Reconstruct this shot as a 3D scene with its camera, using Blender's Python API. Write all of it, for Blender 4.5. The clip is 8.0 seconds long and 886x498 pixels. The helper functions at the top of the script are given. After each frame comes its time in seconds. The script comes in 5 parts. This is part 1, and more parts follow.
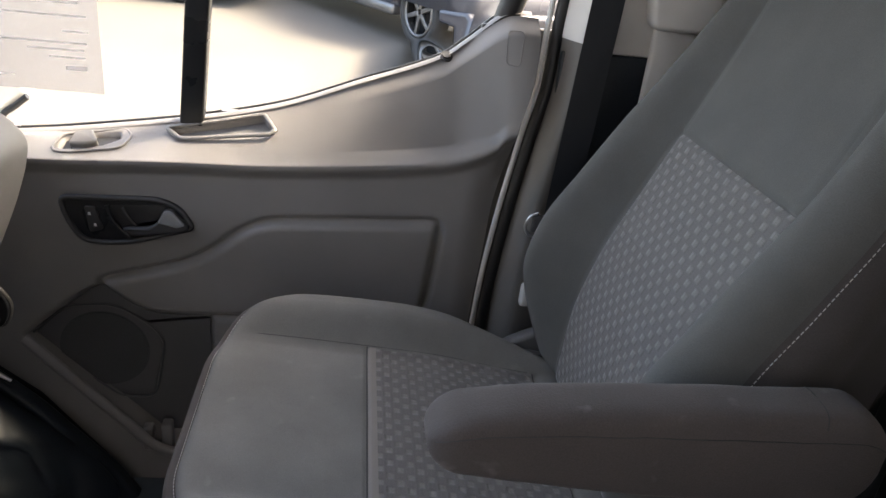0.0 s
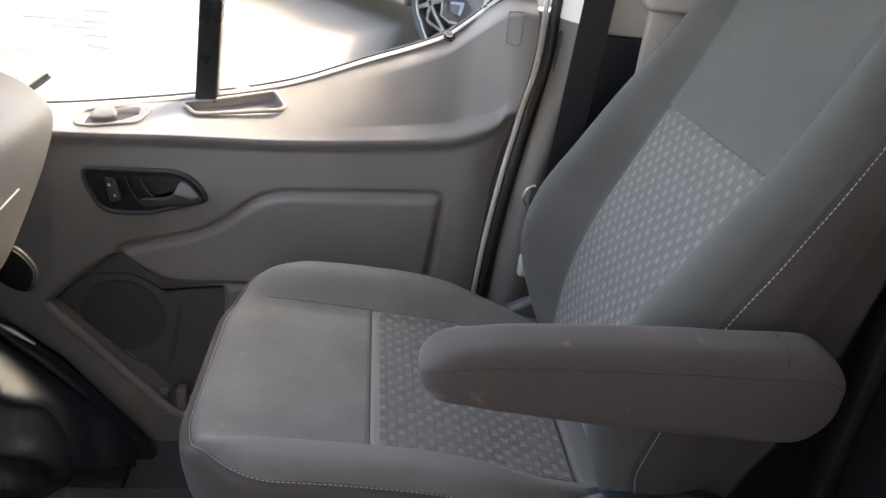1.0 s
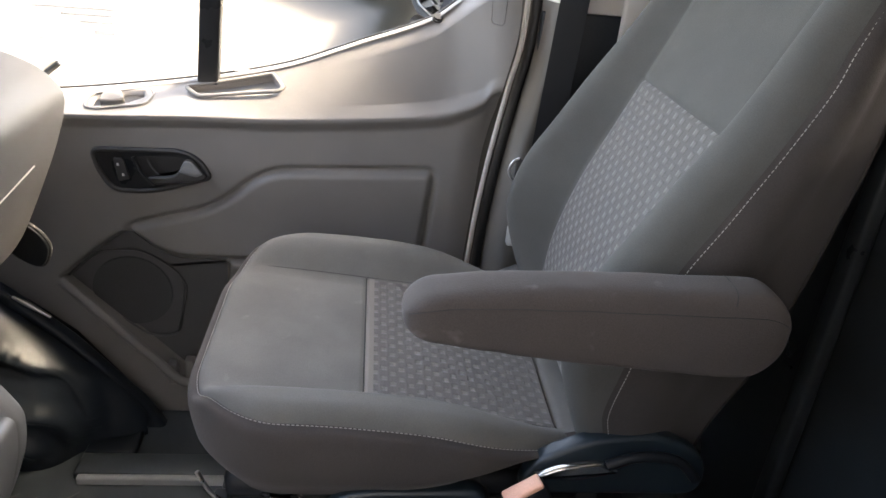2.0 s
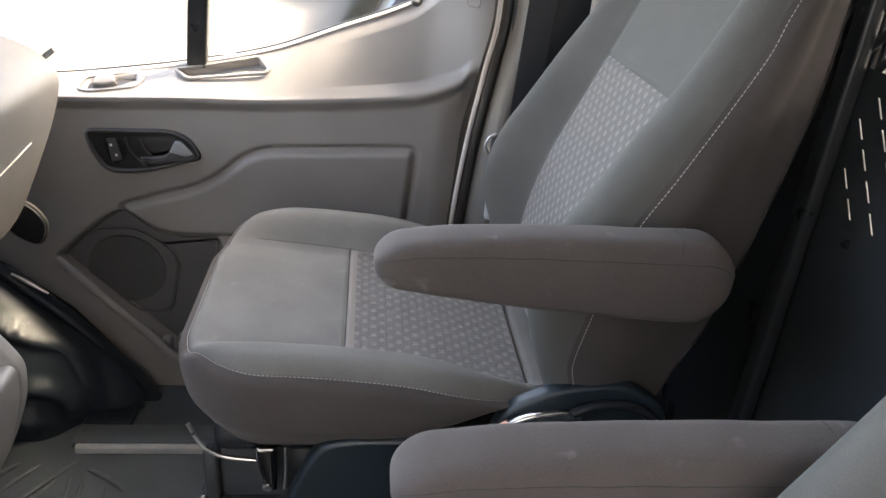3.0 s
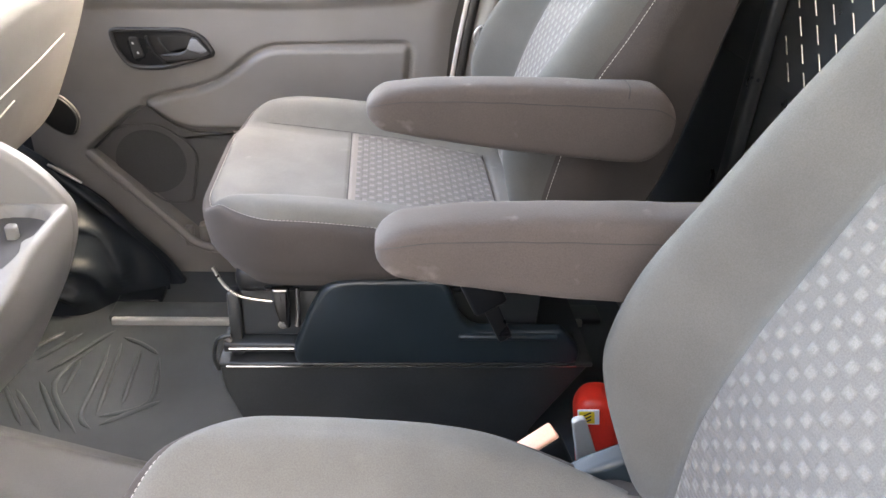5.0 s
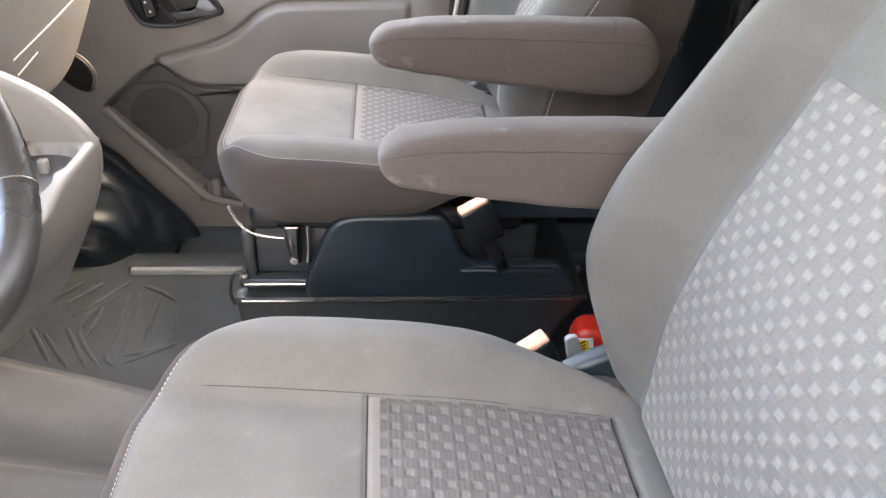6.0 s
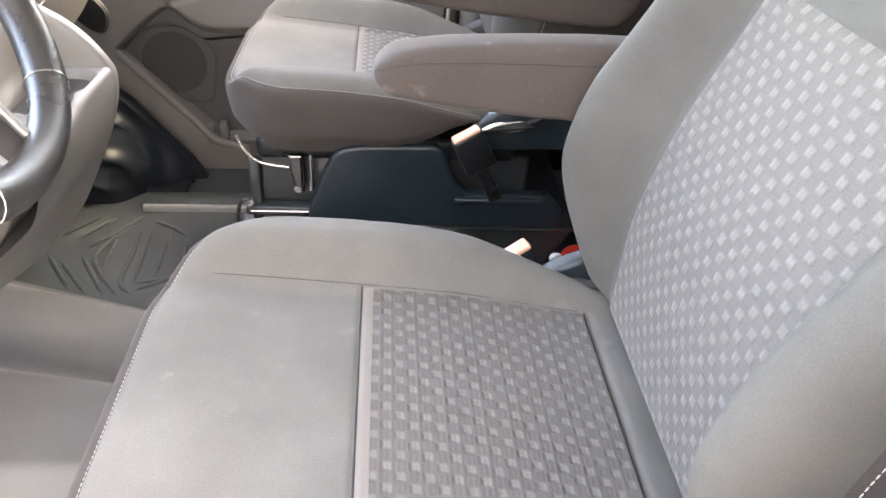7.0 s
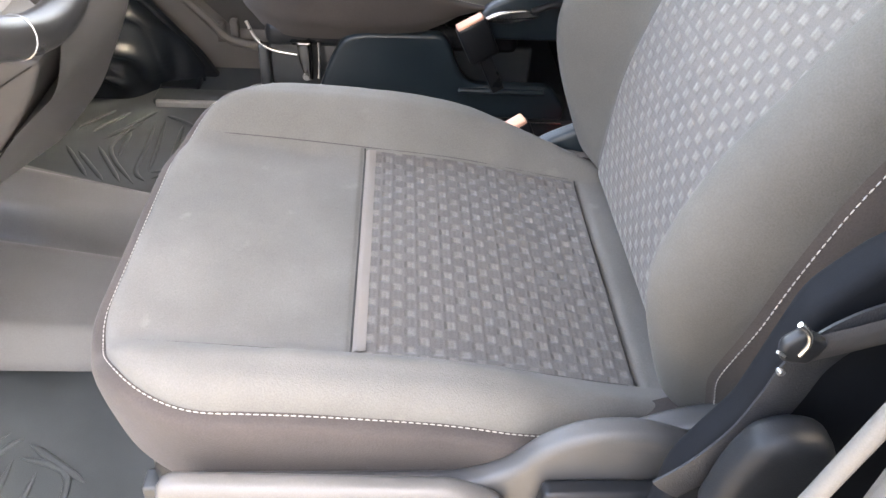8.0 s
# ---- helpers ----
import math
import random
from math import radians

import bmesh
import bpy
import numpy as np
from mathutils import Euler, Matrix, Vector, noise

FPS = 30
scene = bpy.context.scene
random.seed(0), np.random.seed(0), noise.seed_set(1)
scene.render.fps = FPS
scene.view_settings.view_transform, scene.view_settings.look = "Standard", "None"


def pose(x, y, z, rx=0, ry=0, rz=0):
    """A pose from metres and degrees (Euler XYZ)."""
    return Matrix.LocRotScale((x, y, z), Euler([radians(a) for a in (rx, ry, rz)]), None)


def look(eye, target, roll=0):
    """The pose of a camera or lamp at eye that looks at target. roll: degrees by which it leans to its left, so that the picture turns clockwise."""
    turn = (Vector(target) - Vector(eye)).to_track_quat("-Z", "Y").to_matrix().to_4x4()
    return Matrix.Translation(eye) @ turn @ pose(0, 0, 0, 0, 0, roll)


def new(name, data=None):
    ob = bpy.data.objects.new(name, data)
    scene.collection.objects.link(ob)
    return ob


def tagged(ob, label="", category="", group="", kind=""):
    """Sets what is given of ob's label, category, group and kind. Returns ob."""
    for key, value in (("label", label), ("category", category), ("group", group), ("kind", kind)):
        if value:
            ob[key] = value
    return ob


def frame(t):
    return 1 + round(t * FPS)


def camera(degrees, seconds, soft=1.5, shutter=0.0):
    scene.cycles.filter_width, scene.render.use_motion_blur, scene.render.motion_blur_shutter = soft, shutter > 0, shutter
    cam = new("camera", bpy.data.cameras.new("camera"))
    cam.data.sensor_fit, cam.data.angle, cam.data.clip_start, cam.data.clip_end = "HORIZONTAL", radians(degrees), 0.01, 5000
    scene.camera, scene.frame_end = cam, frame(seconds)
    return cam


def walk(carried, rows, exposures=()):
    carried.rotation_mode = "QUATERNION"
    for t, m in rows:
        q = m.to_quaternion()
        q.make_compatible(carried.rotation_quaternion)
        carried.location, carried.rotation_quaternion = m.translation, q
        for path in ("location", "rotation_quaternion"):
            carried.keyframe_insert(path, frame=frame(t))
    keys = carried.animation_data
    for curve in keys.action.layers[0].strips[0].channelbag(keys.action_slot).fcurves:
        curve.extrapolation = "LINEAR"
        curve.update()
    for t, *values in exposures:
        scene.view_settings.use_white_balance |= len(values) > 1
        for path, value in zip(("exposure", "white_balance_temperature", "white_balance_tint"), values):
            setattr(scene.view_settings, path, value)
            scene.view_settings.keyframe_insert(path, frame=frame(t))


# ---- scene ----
cam = camera(61.6, 8.0)
PATH = [
    (0, (-0.035, -0.342, 1.103), (0.221, 1.457, 0.267), 6.5),
    (0.5, (-0.029, -0.375, 1.097), (0.227, 1.418, 0.249), 6.7),
    (1, (-0.025, -0.413, 1.094), (0.204, 1.381, 0.24), 6.5),
    (1.5, (-0.017, -0.454, 1.095), (0.2, 1.335, 0.227), 5.9),
    (3, (0.021, -0.572, 1.081), (0.243, 1.21, 0.201), 5.0),
    (3.5, (0.029, -0.613, 1.074), (0.261, 1.161, 0.179), 5.0),
    (4, (0.03, -0.665, 1.064), (0.25, 1.087, 0.124), 4.8),
    (4.5, (0.04, -0.716, 1.053), (0.245, 1.011, 0.066), 4.6),
    (6, (0.048, -0.865, 1.021), (0.222, 0.82, -0.044), 3.1),
    (6.5, (0.053, -0.916, 1.009), (0.224, 0.741, -0.099), 3.2),
    (7, (0.062, -0.972, 1.0), (0.219, 0.671, -0.13), 3.5),
    (7.5, (0.072, -1.02, 0.984), (0.212, 0.596, -0.186), 3.4),
    (8, (0.073, -1.067, 0.972), (0.206, 0.463, -0.309), 4.2),
]
walk(cam, [(t, look(eye, target, roll)) for t, eye, target, roll in PATH], [(0, 3.70, 8200, 10), (0.6, 4.12, 8250, 10), (1.5, 4.43, 8350, 10), (3.0, 4.74, 8500, 10), (4.0, 5.31, 8700, 10), (4.5, 5.65, 8850, 11), (6.0, 5.83, 9050, 12), (7.0, 5.81, 9100, 12), (7.5, 5.90, 9050, 12), (8.0, 5.60, 8850, 12)])

# ---------------------------------------------------------------- light
world = bpy.data.worlds.new("world")
scene.world = world
world.use_nodes = True
wn = world.node_tree
sky = wn.nodes.new("ShaderNodeTexSky")
sky.sky_type, sky.sun_disc = "NISHITA", False
sky.dust_density, sky.air_density = 4.0, 0.8
sky.sun_elevation, sky.sun_rotation = radians(51), radians(84)
wn.links.new(sky.outputs[0], wn.nodes["Background"].inputs[0])
wn.nodes["Background"].inputs[1].default_value = 0.15
sun = new("sun", bpy.data.lights.new("sun", "SUN"))
sun.data.energy, sun.data.angle, sun.data.color = 1.4, radians(16), (1.0, 0.96, 0.9)
sun.matrix_world = look((5.9, 0.6, 7.5), (0, 0, 0))


# ---------------------------------------------------------------- materials
def node_mat(name):
    m = bpy.data.materials.new(name)
    m.use_nodes = True
    return m, m.node_tree.nodes, m.node_tree.links, m.node_tree.nodes["Principled BSDF"]


def surface(name, rgb, rough=0.6, metal=0.0, fine=900.0, bump=0.15, stain=0.12, big=9.0, spec=0.5, sheen=0.0, dust=None):
    """A procedural surface: grain and fine relief, and softer wear at a larger scale."""
    m, nodes, links, bsdf = node_mat(name)
    coord = nodes.new("ShaderNodeTexCoord")
    grain = nodes.new("ShaderNodeTexNoise")
    grain.inputs["Scale"].default_value, grain.inputs["Detail"].default_value = fine, 2.0
    wear = nodes.new("ShaderNodeTexNoise")
    wear.inputs["Scale"].default_value, wear.inputs["Detail"].default_value = big, 5.0
    for n in (grain, wear):
        links.new(coord.outputs["Object"], n.inputs["Vector"])
    ramp = nodes.new("ShaderNodeMapRange")
    ramp.inputs[1].default_value, ramp.inputs[2].default_value = 0.3, 0.7
    ramp.inputs[3].default_value, ramp.inputs[4].default_value = 1 - stain, 1 + stain
    links.new(wear.outputs["Fac"], ramp.inputs[0])
    spot = nodes.new("ShaderNodeMapRange")
    spot.inputs[1].default_value, spot.inputs[2].default_value = 0.3, 0.7
    spot.inputs[3].default_value, spot.inputs[4].default_value = 1 - stain * 0.7, 1 + stain * 0.7
    links.new(grain.outputs["Fac"], spot.inputs[0])
    mul = nodes.new("ShaderNodeMath")
    mul.operation = "MULTIPLY"
    links.new(ramp.outputs[0], mul.inputs[0])
    links.new(spot.outputs[0], mul.inputs[1])
    tint = nodes.new("ShaderNodeVectorMath")
    tint.operation = "SCALE"
    tint.inputs[0].default_value = rgb
    links.new(mul.outputs[0], tint.inputs["Scale"])
    links.new(tint.outputs[0], bsdf.inputs["Base Color"])
    rr = nodes.new("ShaderNodeMapRange")
    rr.inputs[1].default_value, rr.inputs[2].default_value = 0.3, 0.7
    rr.inputs[3].default_value, rr.inputs[4].default_value = max(rough - 0.07, 0.03), min(rough + 0.07, 1)
    links.new(wear.outputs["Fac"], rr.inputs[0])
    links.new(rr.outputs[0], bsdf.inputs["Roughness"])
    bsdf.inputs["Metallic"].default_value = metal
    bsdf.inputs["Specular IOR Level"].default_value = spec
    bsdf.inputs["Sheen Weight"].default_value = sheen
    bsdf.inputs["Sheen Roughness"].default_value = 0.5
    if dust:
        lint = nodes.new("ShaderNodeTexNoise")
        lint.inputs["Scale"].default_value, lint.inputs["Detail"].default_value = 26.0, 3.0
        links.new(coord.outputs["Object"], lint.inputs["Vector"])
        pick = nodes.new("ShaderNodeMapRange")
        pick.inputs[1].default_value, pick.inputs[2].default_value = 0.68, 0.78
        pick.inputs[3].default_value, pick.inputs[4].default_value = 0.0, dust
        links.new(lint.outputs["Fac"], pick.inputs[0])
        over = nodes.new("ShaderNodeMix")
        over.data_type = "RGBA"
        over.inputs["B"].default_value = (0.42, 0.41, 0.38, 1)
        links.new(pick.outputs[0], over.inputs["Factor"])
        links.new(tint.outputs[0], over.inputs["A"])
        links.new(over.outputs["Result"], bsdf.inputs["Base Color"])
    if bump:
        b = nodes.new("ShaderNodeBump")
        b.inputs["Strength"].default_value, b.inputs["Distance"].default_value = bump, 0.0008
        links.new(grain.outputs["Fac"], b.inputs["Height"])
        links.new(b.outputs[0], bsdf.inputs["Normal"])
    return m


ROW, PITCH = 0.0126, 0.0235  # rows of blocks and the blocks in a row, in metres


def patterned_cloth(name, light, dark):
    """Woven seat cloth: staggered pale blocks on a darker ground, laid out in metres along the cloth."""
    m, nodes, links, bsdf = node_mat(name)
    uv = nodes.new("ShaderNodeUVMap")
    uv.uv_map = "cloth"
    def calc(op, a, b=0.0, c=0.0):
        n = nodes.new("ShaderNodeMath")
        n.operation = op
        for k, v in enumerate((a, b, c)):
            if isinstance(v, float):
                n.inputs[k].default_value = v
            else:
                links.new(v, n.inputs[k])
        return n.outputs[0]

    axes = nodes.new("ShaderNodeSeparateXYZ")
    links.new(uv.outputs[0], axes.inputs[0])
    rows = calc("DIVIDE", axes.outputs[1], ROW)
    shift = calc("MULTIPLY", calc("FLOORED_MODULO", calc("FLOOR", rows), 2.0), 0.5)
    across = calc("ADD", calc("DIVIDE", axes.outputs[0], PITCH), shift)
    du = calc("ABSOLUTE", calc("SUBTRACT", calc("FRACT", across), 0.5))
    dv = calc("ABSOLUTE", calc("SUBTRACT", calc("FRACT", rows), 0.5))

    def soft_edge(d, inside, outside):
        n = nodes.new("ShaderNodeMapRange")
        n.interpolation_type = "SMOOTHSTEP"
        n.inputs[1].default_value, n.inputs[2].default_value = inside, outside
        n.inputs[3].default_value, n.inputs[4].default_value = 1.0, 0.0
        links.new(d, n.inputs[0])
        return n.outputs[0]

    block = calc("MULTIPLY", soft_edge(du, 0.10, 0.29), soft_edge(dv, 0.15, 0.48))
    weave = nodes.new("ShaderNodeTexNoise")
    weave.inputs["Scale"].default_value, weave.inputs["Detail"].default_value = 700.0, 2.0
    links.new(uv.outputs[0], weave.inputs["Vector"])
    rib = nodes.new("ShaderNodeTexWave")
    rib.bands_direction = "Y"
    rib.inputs["Scale"].default_value = 60.0
    links.new(uv.outputs[0], rib.inputs["Vector"])
    mix = nodes.new("ShaderNodeMix")
    mix.data_type = "RGBA"
    mix.inputs["A"].default_value, mix.inputs["B"].default_value = (*dark, 1), (*light, 1)
    links.new(block, mix.inputs["Factor"])
    grainy = nodes.new("ShaderNodeMapRange")
    grainy.inputs[1].default_value, grainy.inputs[2].default_value = 0.25, 0.75
    grainy.inputs[3].default_value, grainy.inputs[4].default_value = 0.8, 1.2
    links.new(weave.outputs["Fac"], grainy.inputs[0])
    tint = nodes.new("ShaderNodeVectorMath")
    tint.operation = "SCALE"
    links.new(mix.outputs["Result"], tint.inputs[0])
    links.new(grainy.outputs[0], tint.inputs["Scale"])
    links.new(tint.outputs[0], bsdf.inputs["Base Color"])
    bsdf.inputs["Roughness"].default_value = 0.75
    bsdf.inputs["Specular IOR Level"].default_value = 0.3
    bsdf.inputs["Sheen Weight"].default_value = 0.15
    high = nodes.new("ShaderNodeMath")
    high.operation = "MULTIPLY_ADD"
    high.inputs[1].default_value = 0.12
    links.new(rib.outputs["Fac"], high.inputs[0])
    links.new(block, high.inputs[2])
    b = nodes.new("ShaderNodeBump")
    b.inputs["Strength"].default_value, b.inputs["Distance"].default_value = 0.8, 0.002
    links.new(high.outputs[0], b.inputs["Height"])
    links.new(b.outputs[0], bsdf.inputs["Normal"])
    return m


def thin_paper(name, rgb):
    """Paper that lets daylight glow through."""
    m, nodes, links, bsdf = node_mat(name)
    fibre = nodes.new("ShaderNodeTexNoise")
    fibre.inputs["Scale"].default_value = 60.0
    tone = nodes.new("ShaderNodeMapRange")
    tone.inputs[3].default_value, tone.inputs[4].default_value = 0.92, 1.05
    links.new(fibre.outputs["Fac"], tone.inputs[0])
    tint = nodes.new("ShaderNodeVectorMath")
    tint.operation = "SCALE"
    tint.inputs[0].default_value = rgb
    links.new(tone.outputs[0], tint.inputs["Scale"])
    links.new(tint.outputs[0], bsdf.inputs["Base Color"])
    bsdf.inputs["Roughness"].default_value = 0.85
    glow = nodes.new("ShaderNodeBsdfTranslucent")
    links.new(tint.outputs[0], glow.inputs["Color"])
    both = nodes.new("ShaderNodeMixShader")
    both.inputs[0].default_value = 0.7
    links.new(bsdf.outputs[0], both.inputs[1])
    links.new(glow.outputs[0], both.inputs[2])
    links.new(both.outputs[0], nodes["Material Output"].inputs["Surface"])
    return m


def clear_glass(name, tint=(0.85, 0.855, 0.845)):
    m, nodes, links, bsdf = node_mat(name)
    bsdf.inputs["Base Color"].default_value = (*tint, 1)
    bsdf.inputs["Roughness"].default_value = 0.01
    bsdf.inputs["IOR"].default_value = 1.1
    bsdf.inputs["Transmission Weight"].default_value = 1.0
    return m


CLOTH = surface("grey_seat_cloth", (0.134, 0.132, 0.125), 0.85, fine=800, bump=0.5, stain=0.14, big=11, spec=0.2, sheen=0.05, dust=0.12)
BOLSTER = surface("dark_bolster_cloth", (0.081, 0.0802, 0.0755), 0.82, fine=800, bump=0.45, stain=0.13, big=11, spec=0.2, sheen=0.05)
SKIRT = surface("brown_grey_side_cloth", (0.056, 0.049, 0.047), 0.88, fine=700, bump=0.5, stain=0.14, spec=0.2, sheen=0.1)
ARM = surface("taupe_armrest_cloth", (0.069, 0.0585, 0.055), 0.85, fine=700, bump=0.5, stain=0.14, spec=0.22, sheen=0.08, dust=0.15)
BLOCKS = patterned_cloth("patterned_cloth", (0.141, 0.132, 0.125), (0.094, 0.089, 0.085))
PALECLOTH = surface("pale_cloth_strip", (0.185, 0.170, 0.157), 0.8, fine=1300, bump=0.3, stain=0.06, spec=0.25)
THREAD = surface("pale_thread", (0.37, 0.355, 0.33), 0.7, fine=2500, bump=0.1)
SEAM = surface("dark_seam", (0.03, 0.03, 0.03), 0.8, bump=0.0)
DOORTRIM = surface("taupe_door_plastic", (0.188, 0.179, 0.174), 0.42, fine=1600, bump=0.22, stain=0.06, spec=0.4)
DASHTRIM = surface("light_grey_dash_plastic", (0.24, 0.233, 0.224), 0.5, fine=1500, bump=0.2, stain=0.05, spec=0.4)
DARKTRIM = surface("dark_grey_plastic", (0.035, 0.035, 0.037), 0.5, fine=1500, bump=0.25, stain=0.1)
BLACK = surface("black_plastic", (0.013, 0.0145, 0.017), 0.3, fine=1200, bump=0.1, stain=0.15, spec=0.3)
STEEL = surface("black_painted_steel", (0.030, 0.034, 0.037), 0.33, fine=500, bump=0.05, stain=0.2)
COVER = surface("blue_black_plastic_cover", (0.014, 0.023, 0.030), 0.36, fine=1500, bump=0.25, stain=0.2)
CHROME = surface("bright_metal", (0.62, 0.61, 0.6), 0.22, 1.0, fine=300, bump=0.03, stain=0.08)
POLISHED = surface("polished_dark_metal", (0.22, 0.215, 0.21), 0.14, 1.0, fine=300, bump=0.03, stain=0.1)
RUBBER = surface("dark_rubber_mat", (0.062, 0.074, 0.083), 0.42, fine=900, bump=0.3, stain=0.28, big=5)
CARPET = surface("black_footwell_lining", (0.014, 0.019, 0.026), 0.38, fine=700, bump=0.3, stain=0.3, big=6, spec=0.3)
SEAL = surface("black_rubber_seal", (0.01, 0.01, 0.011), 0.45, fine=800, bump=0.1)
WHITE = surface("white_body_paint", (0.75, 0.75, 0.73), 0.3, fine=300, bump=0.02, stain=0.04)
PILLAR = surface("beige_pillar_trim", (0.115, 0.107, 0.098), 0.5, fine=1500, bump=0.2, stain=0.05)
UPPERTRIM = surface("pale_upper_trim", (0.58, 0.56, 0.53), 0.6, fine=1500, bump=0.2, stain=0.05)
WEBBING = surface("dark_belt_webbing", (0.013, 0.015, 0.019), 0.5, fine=900, bump=0.5, stain=0.12)
RED = surface("red_plastic", (0.62, 0.03, 0.018), 0.4, fine=900, bump=0.1, stain=0.1)
YELLOW = surface("yellow_label", (0.8, 0.55, 0.03), 0.5, bump=0.0)
ORANGE = surface("faded_orange_button", (0.8, 0.42, 0.3), 0.45, bump=0.05)
PAPER = thin_paper("white_paper", (0.200, 0.197, 0.198))
INK = thin_paper("grey_ink", (0.78, 0.78, 0.80))
CONCRETE = surface("pale_concrete", (0.096, 0.090, 0.080), 0.9, fine=40, bump=0.3, stain=0.16, big=0.6)
CARPAINT = surface("dark_car_paint", (0.055, 0.058, 0.07), 0.25, fine=50, bump=0.0, stain=0.1, big=1)
TYRE = surface("tyre_rubber", (0.03, 0.03, 0.03), 0.75, fine=120, bump=0.4, stain=0.2)
ALLOY = surface("alloy_wheel", (0.2, 0.2, 0.2), 0.4, 0.8, fine=80, bump=0.02, stain=0.1)
LEATHER = surface("dark_leather", (0.035, 0.036, 0.038), 0.30, fine=900, bump=0.35, stain=0.12, spec=0.5)
SATIN = surface("satin_silver_trim", (0.45, 0.45, 0.45), 0.3, 0.9, fine=900, bump=0.03, stain=0.05)
GREYVINYL = surface("grey_belt_sleeve", (0.4, 0.4, 0.39), 0.45, fine=900, bump=0.15)
WHITEINK = surface("white_marking", (0.8, 0.8, 0.8), 0.6, bump=0.0)
GLASS = clear_glass("window_glass")


# ---------------------------------------------------------------- mesh helpers
def part(name, bm, material, parent, label=""):
    """Links a bmesh as one mesh object under a thing or a part."""
    me = bpy.data.meshes.new(name)
    bm.to_mesh(me)
    bm.free()
    me.materials.append(material)
    ob = new(name, me)
    ob.parent = parent
    if label:
        ob["label"] = label
    return ob


def thing(name, label, category, at=(0, 0, 0), group="", kind=""):
    return tagged(place(new(name), at), label, category, group, kind)


def place(ob, at):
    ob.location = at
    return ob


def smooth(bm, angle=40):
    for f in bm.faces:
        f.smooth = True
    lim = radians(angle)
    for e in bm.edges:
        if len(e.link_faces) == 2 and e.calc_face_angle(0) > lim:
            e.smooth = False
    return bm


def lerp_table(table, x):
    xs, ys = zip(*table)
    return float(np.interp(x, xs, ys))


def soft_table(table, x):
    """Smooth curve through table points."""
    if x <= table[0][0]:
        return table[0][1]
    if x >= table[-1][0]:
        return table[-1][1]
    n = next(i for i in range(len(table) - 1) if table[i + 1][0] >= x)
    (x0, y0), (x1, y1) = table[n], table[n + 1]
    slope = []
    for i in (n, n + 1):
        a, b = max(i - 1, 0), min(i + 1, len(table) - 1)
        slope.append((table[b][1] - table[a][1]) / (table[b][0] - table[a][0]))
    h = x1 - x0
    t = (x - x0) / h
    return (2 * t**3 - 3 * t**2 + 1) * y0 + (t**3 - 2 * t**2 + t) * h * slope[0] + (3 * t**2 - 2 * t**3) * y1 + (t**3 - t**2) * h * slope[1]


def step(a, b, x):
    t = min(max((x - a) / (b - a), 0.0), 1.0)
    return t * t * (3 - 2 * t)


def sheet(fn, us, vs, uvs=None, flip=False):
    """A grid surface through fn(u, v); uvs(u, v) gives cloth coordinates in metres."""
    bm = bmesh.new()
    rows = [[bm.verts.new(fn(u, v)) for v in vs] for u in us]
    layer = bm.loops.layers.uv.new("cloth") if uvs else None
    for i in range(len(us) - 1):
        for j in range(len(vs) - 1):
            ids = [(i, j), (i + 1, j), (i + 1, j + 1), (i, j + 1)]
            if flip:
                ids.reverse()
            f = bm.faces.new([rows[a][b] for a, b in ids])
            f.smooth = True
            if layer:
                for loop, (a, b) in zip(f.loops, ids):
                    loop[layer].uv = uvs(us[a], vs[b])
    return bm


def span(a, b, n):
    return [a + (b - a) * i / n for i in range(n + 1)]


def curve_loop(points, per=6, closed=True):
    """Catmull-Rom through points."""
    pts, n, out = [Vector(p) for p in points], len(points), []
    for i in range(n if closed else n - 1):
        if closed:
            a, b, c, d = (pts[(i + k) % n] for k in (-1, 0, 1, 2))
        else:
            a, b, c, d = pts[max(i - 1, 0)], pts[i], pts[i + 1], pts[min(i + 2, n - 1)]
        for k in range(per):
            t = k / per
            out.append(0.5 * (2 * b + (c - a) * t + (2 * a - 5 * b + 4 * c - d) * t * t + (3 * b - a - 3 * c + d) * t**3))
    if not closed:
        out.append(pts[-1])
    return out


def rounded_poly(points, radius, per=5):
    """The 2D polygon with its corners rounded; radius is a number or one a corner."""
    out, n = [], len(points)
    for i in range(n):
        p, a, b = Vector(points[i]), Vector(points[i - 1]), Vector(points[(i + 1) % n])
        r = radius[i] if isinstance(radius, (list, tuple)) else radius
        da, db = (a - p), (b - p)
        r = min(r, da.length * 0.48, db.length * 0.48)
        s, e = p + da.normalized() * r, p + db.normalized() * r
        for k in range(per + 1):
            t = k / per
            out.append((1 - t) ** 2 * s + 2 * t * (1 - t) * p + t * t * e)
    return out


def inset(points, d):
    """2D loop (counter-clockwise) moved inwards by d."""
    n, out = len(points), []
    for i in range(n):
        p, a, b = points[i], points[i - 1], points[(i + 1) % n]
        t = (b - a)
        t = t.normalized() if t.length > 1e-9 else Vector((1, 0))
        out.append(p + Vector((-t.y, t.x)) * d)
    return out


def area2(points):
    return sum(points[i - 1].x * p.y - p.x * points[i - 1].y for i, p in enumerate(points)) / 2


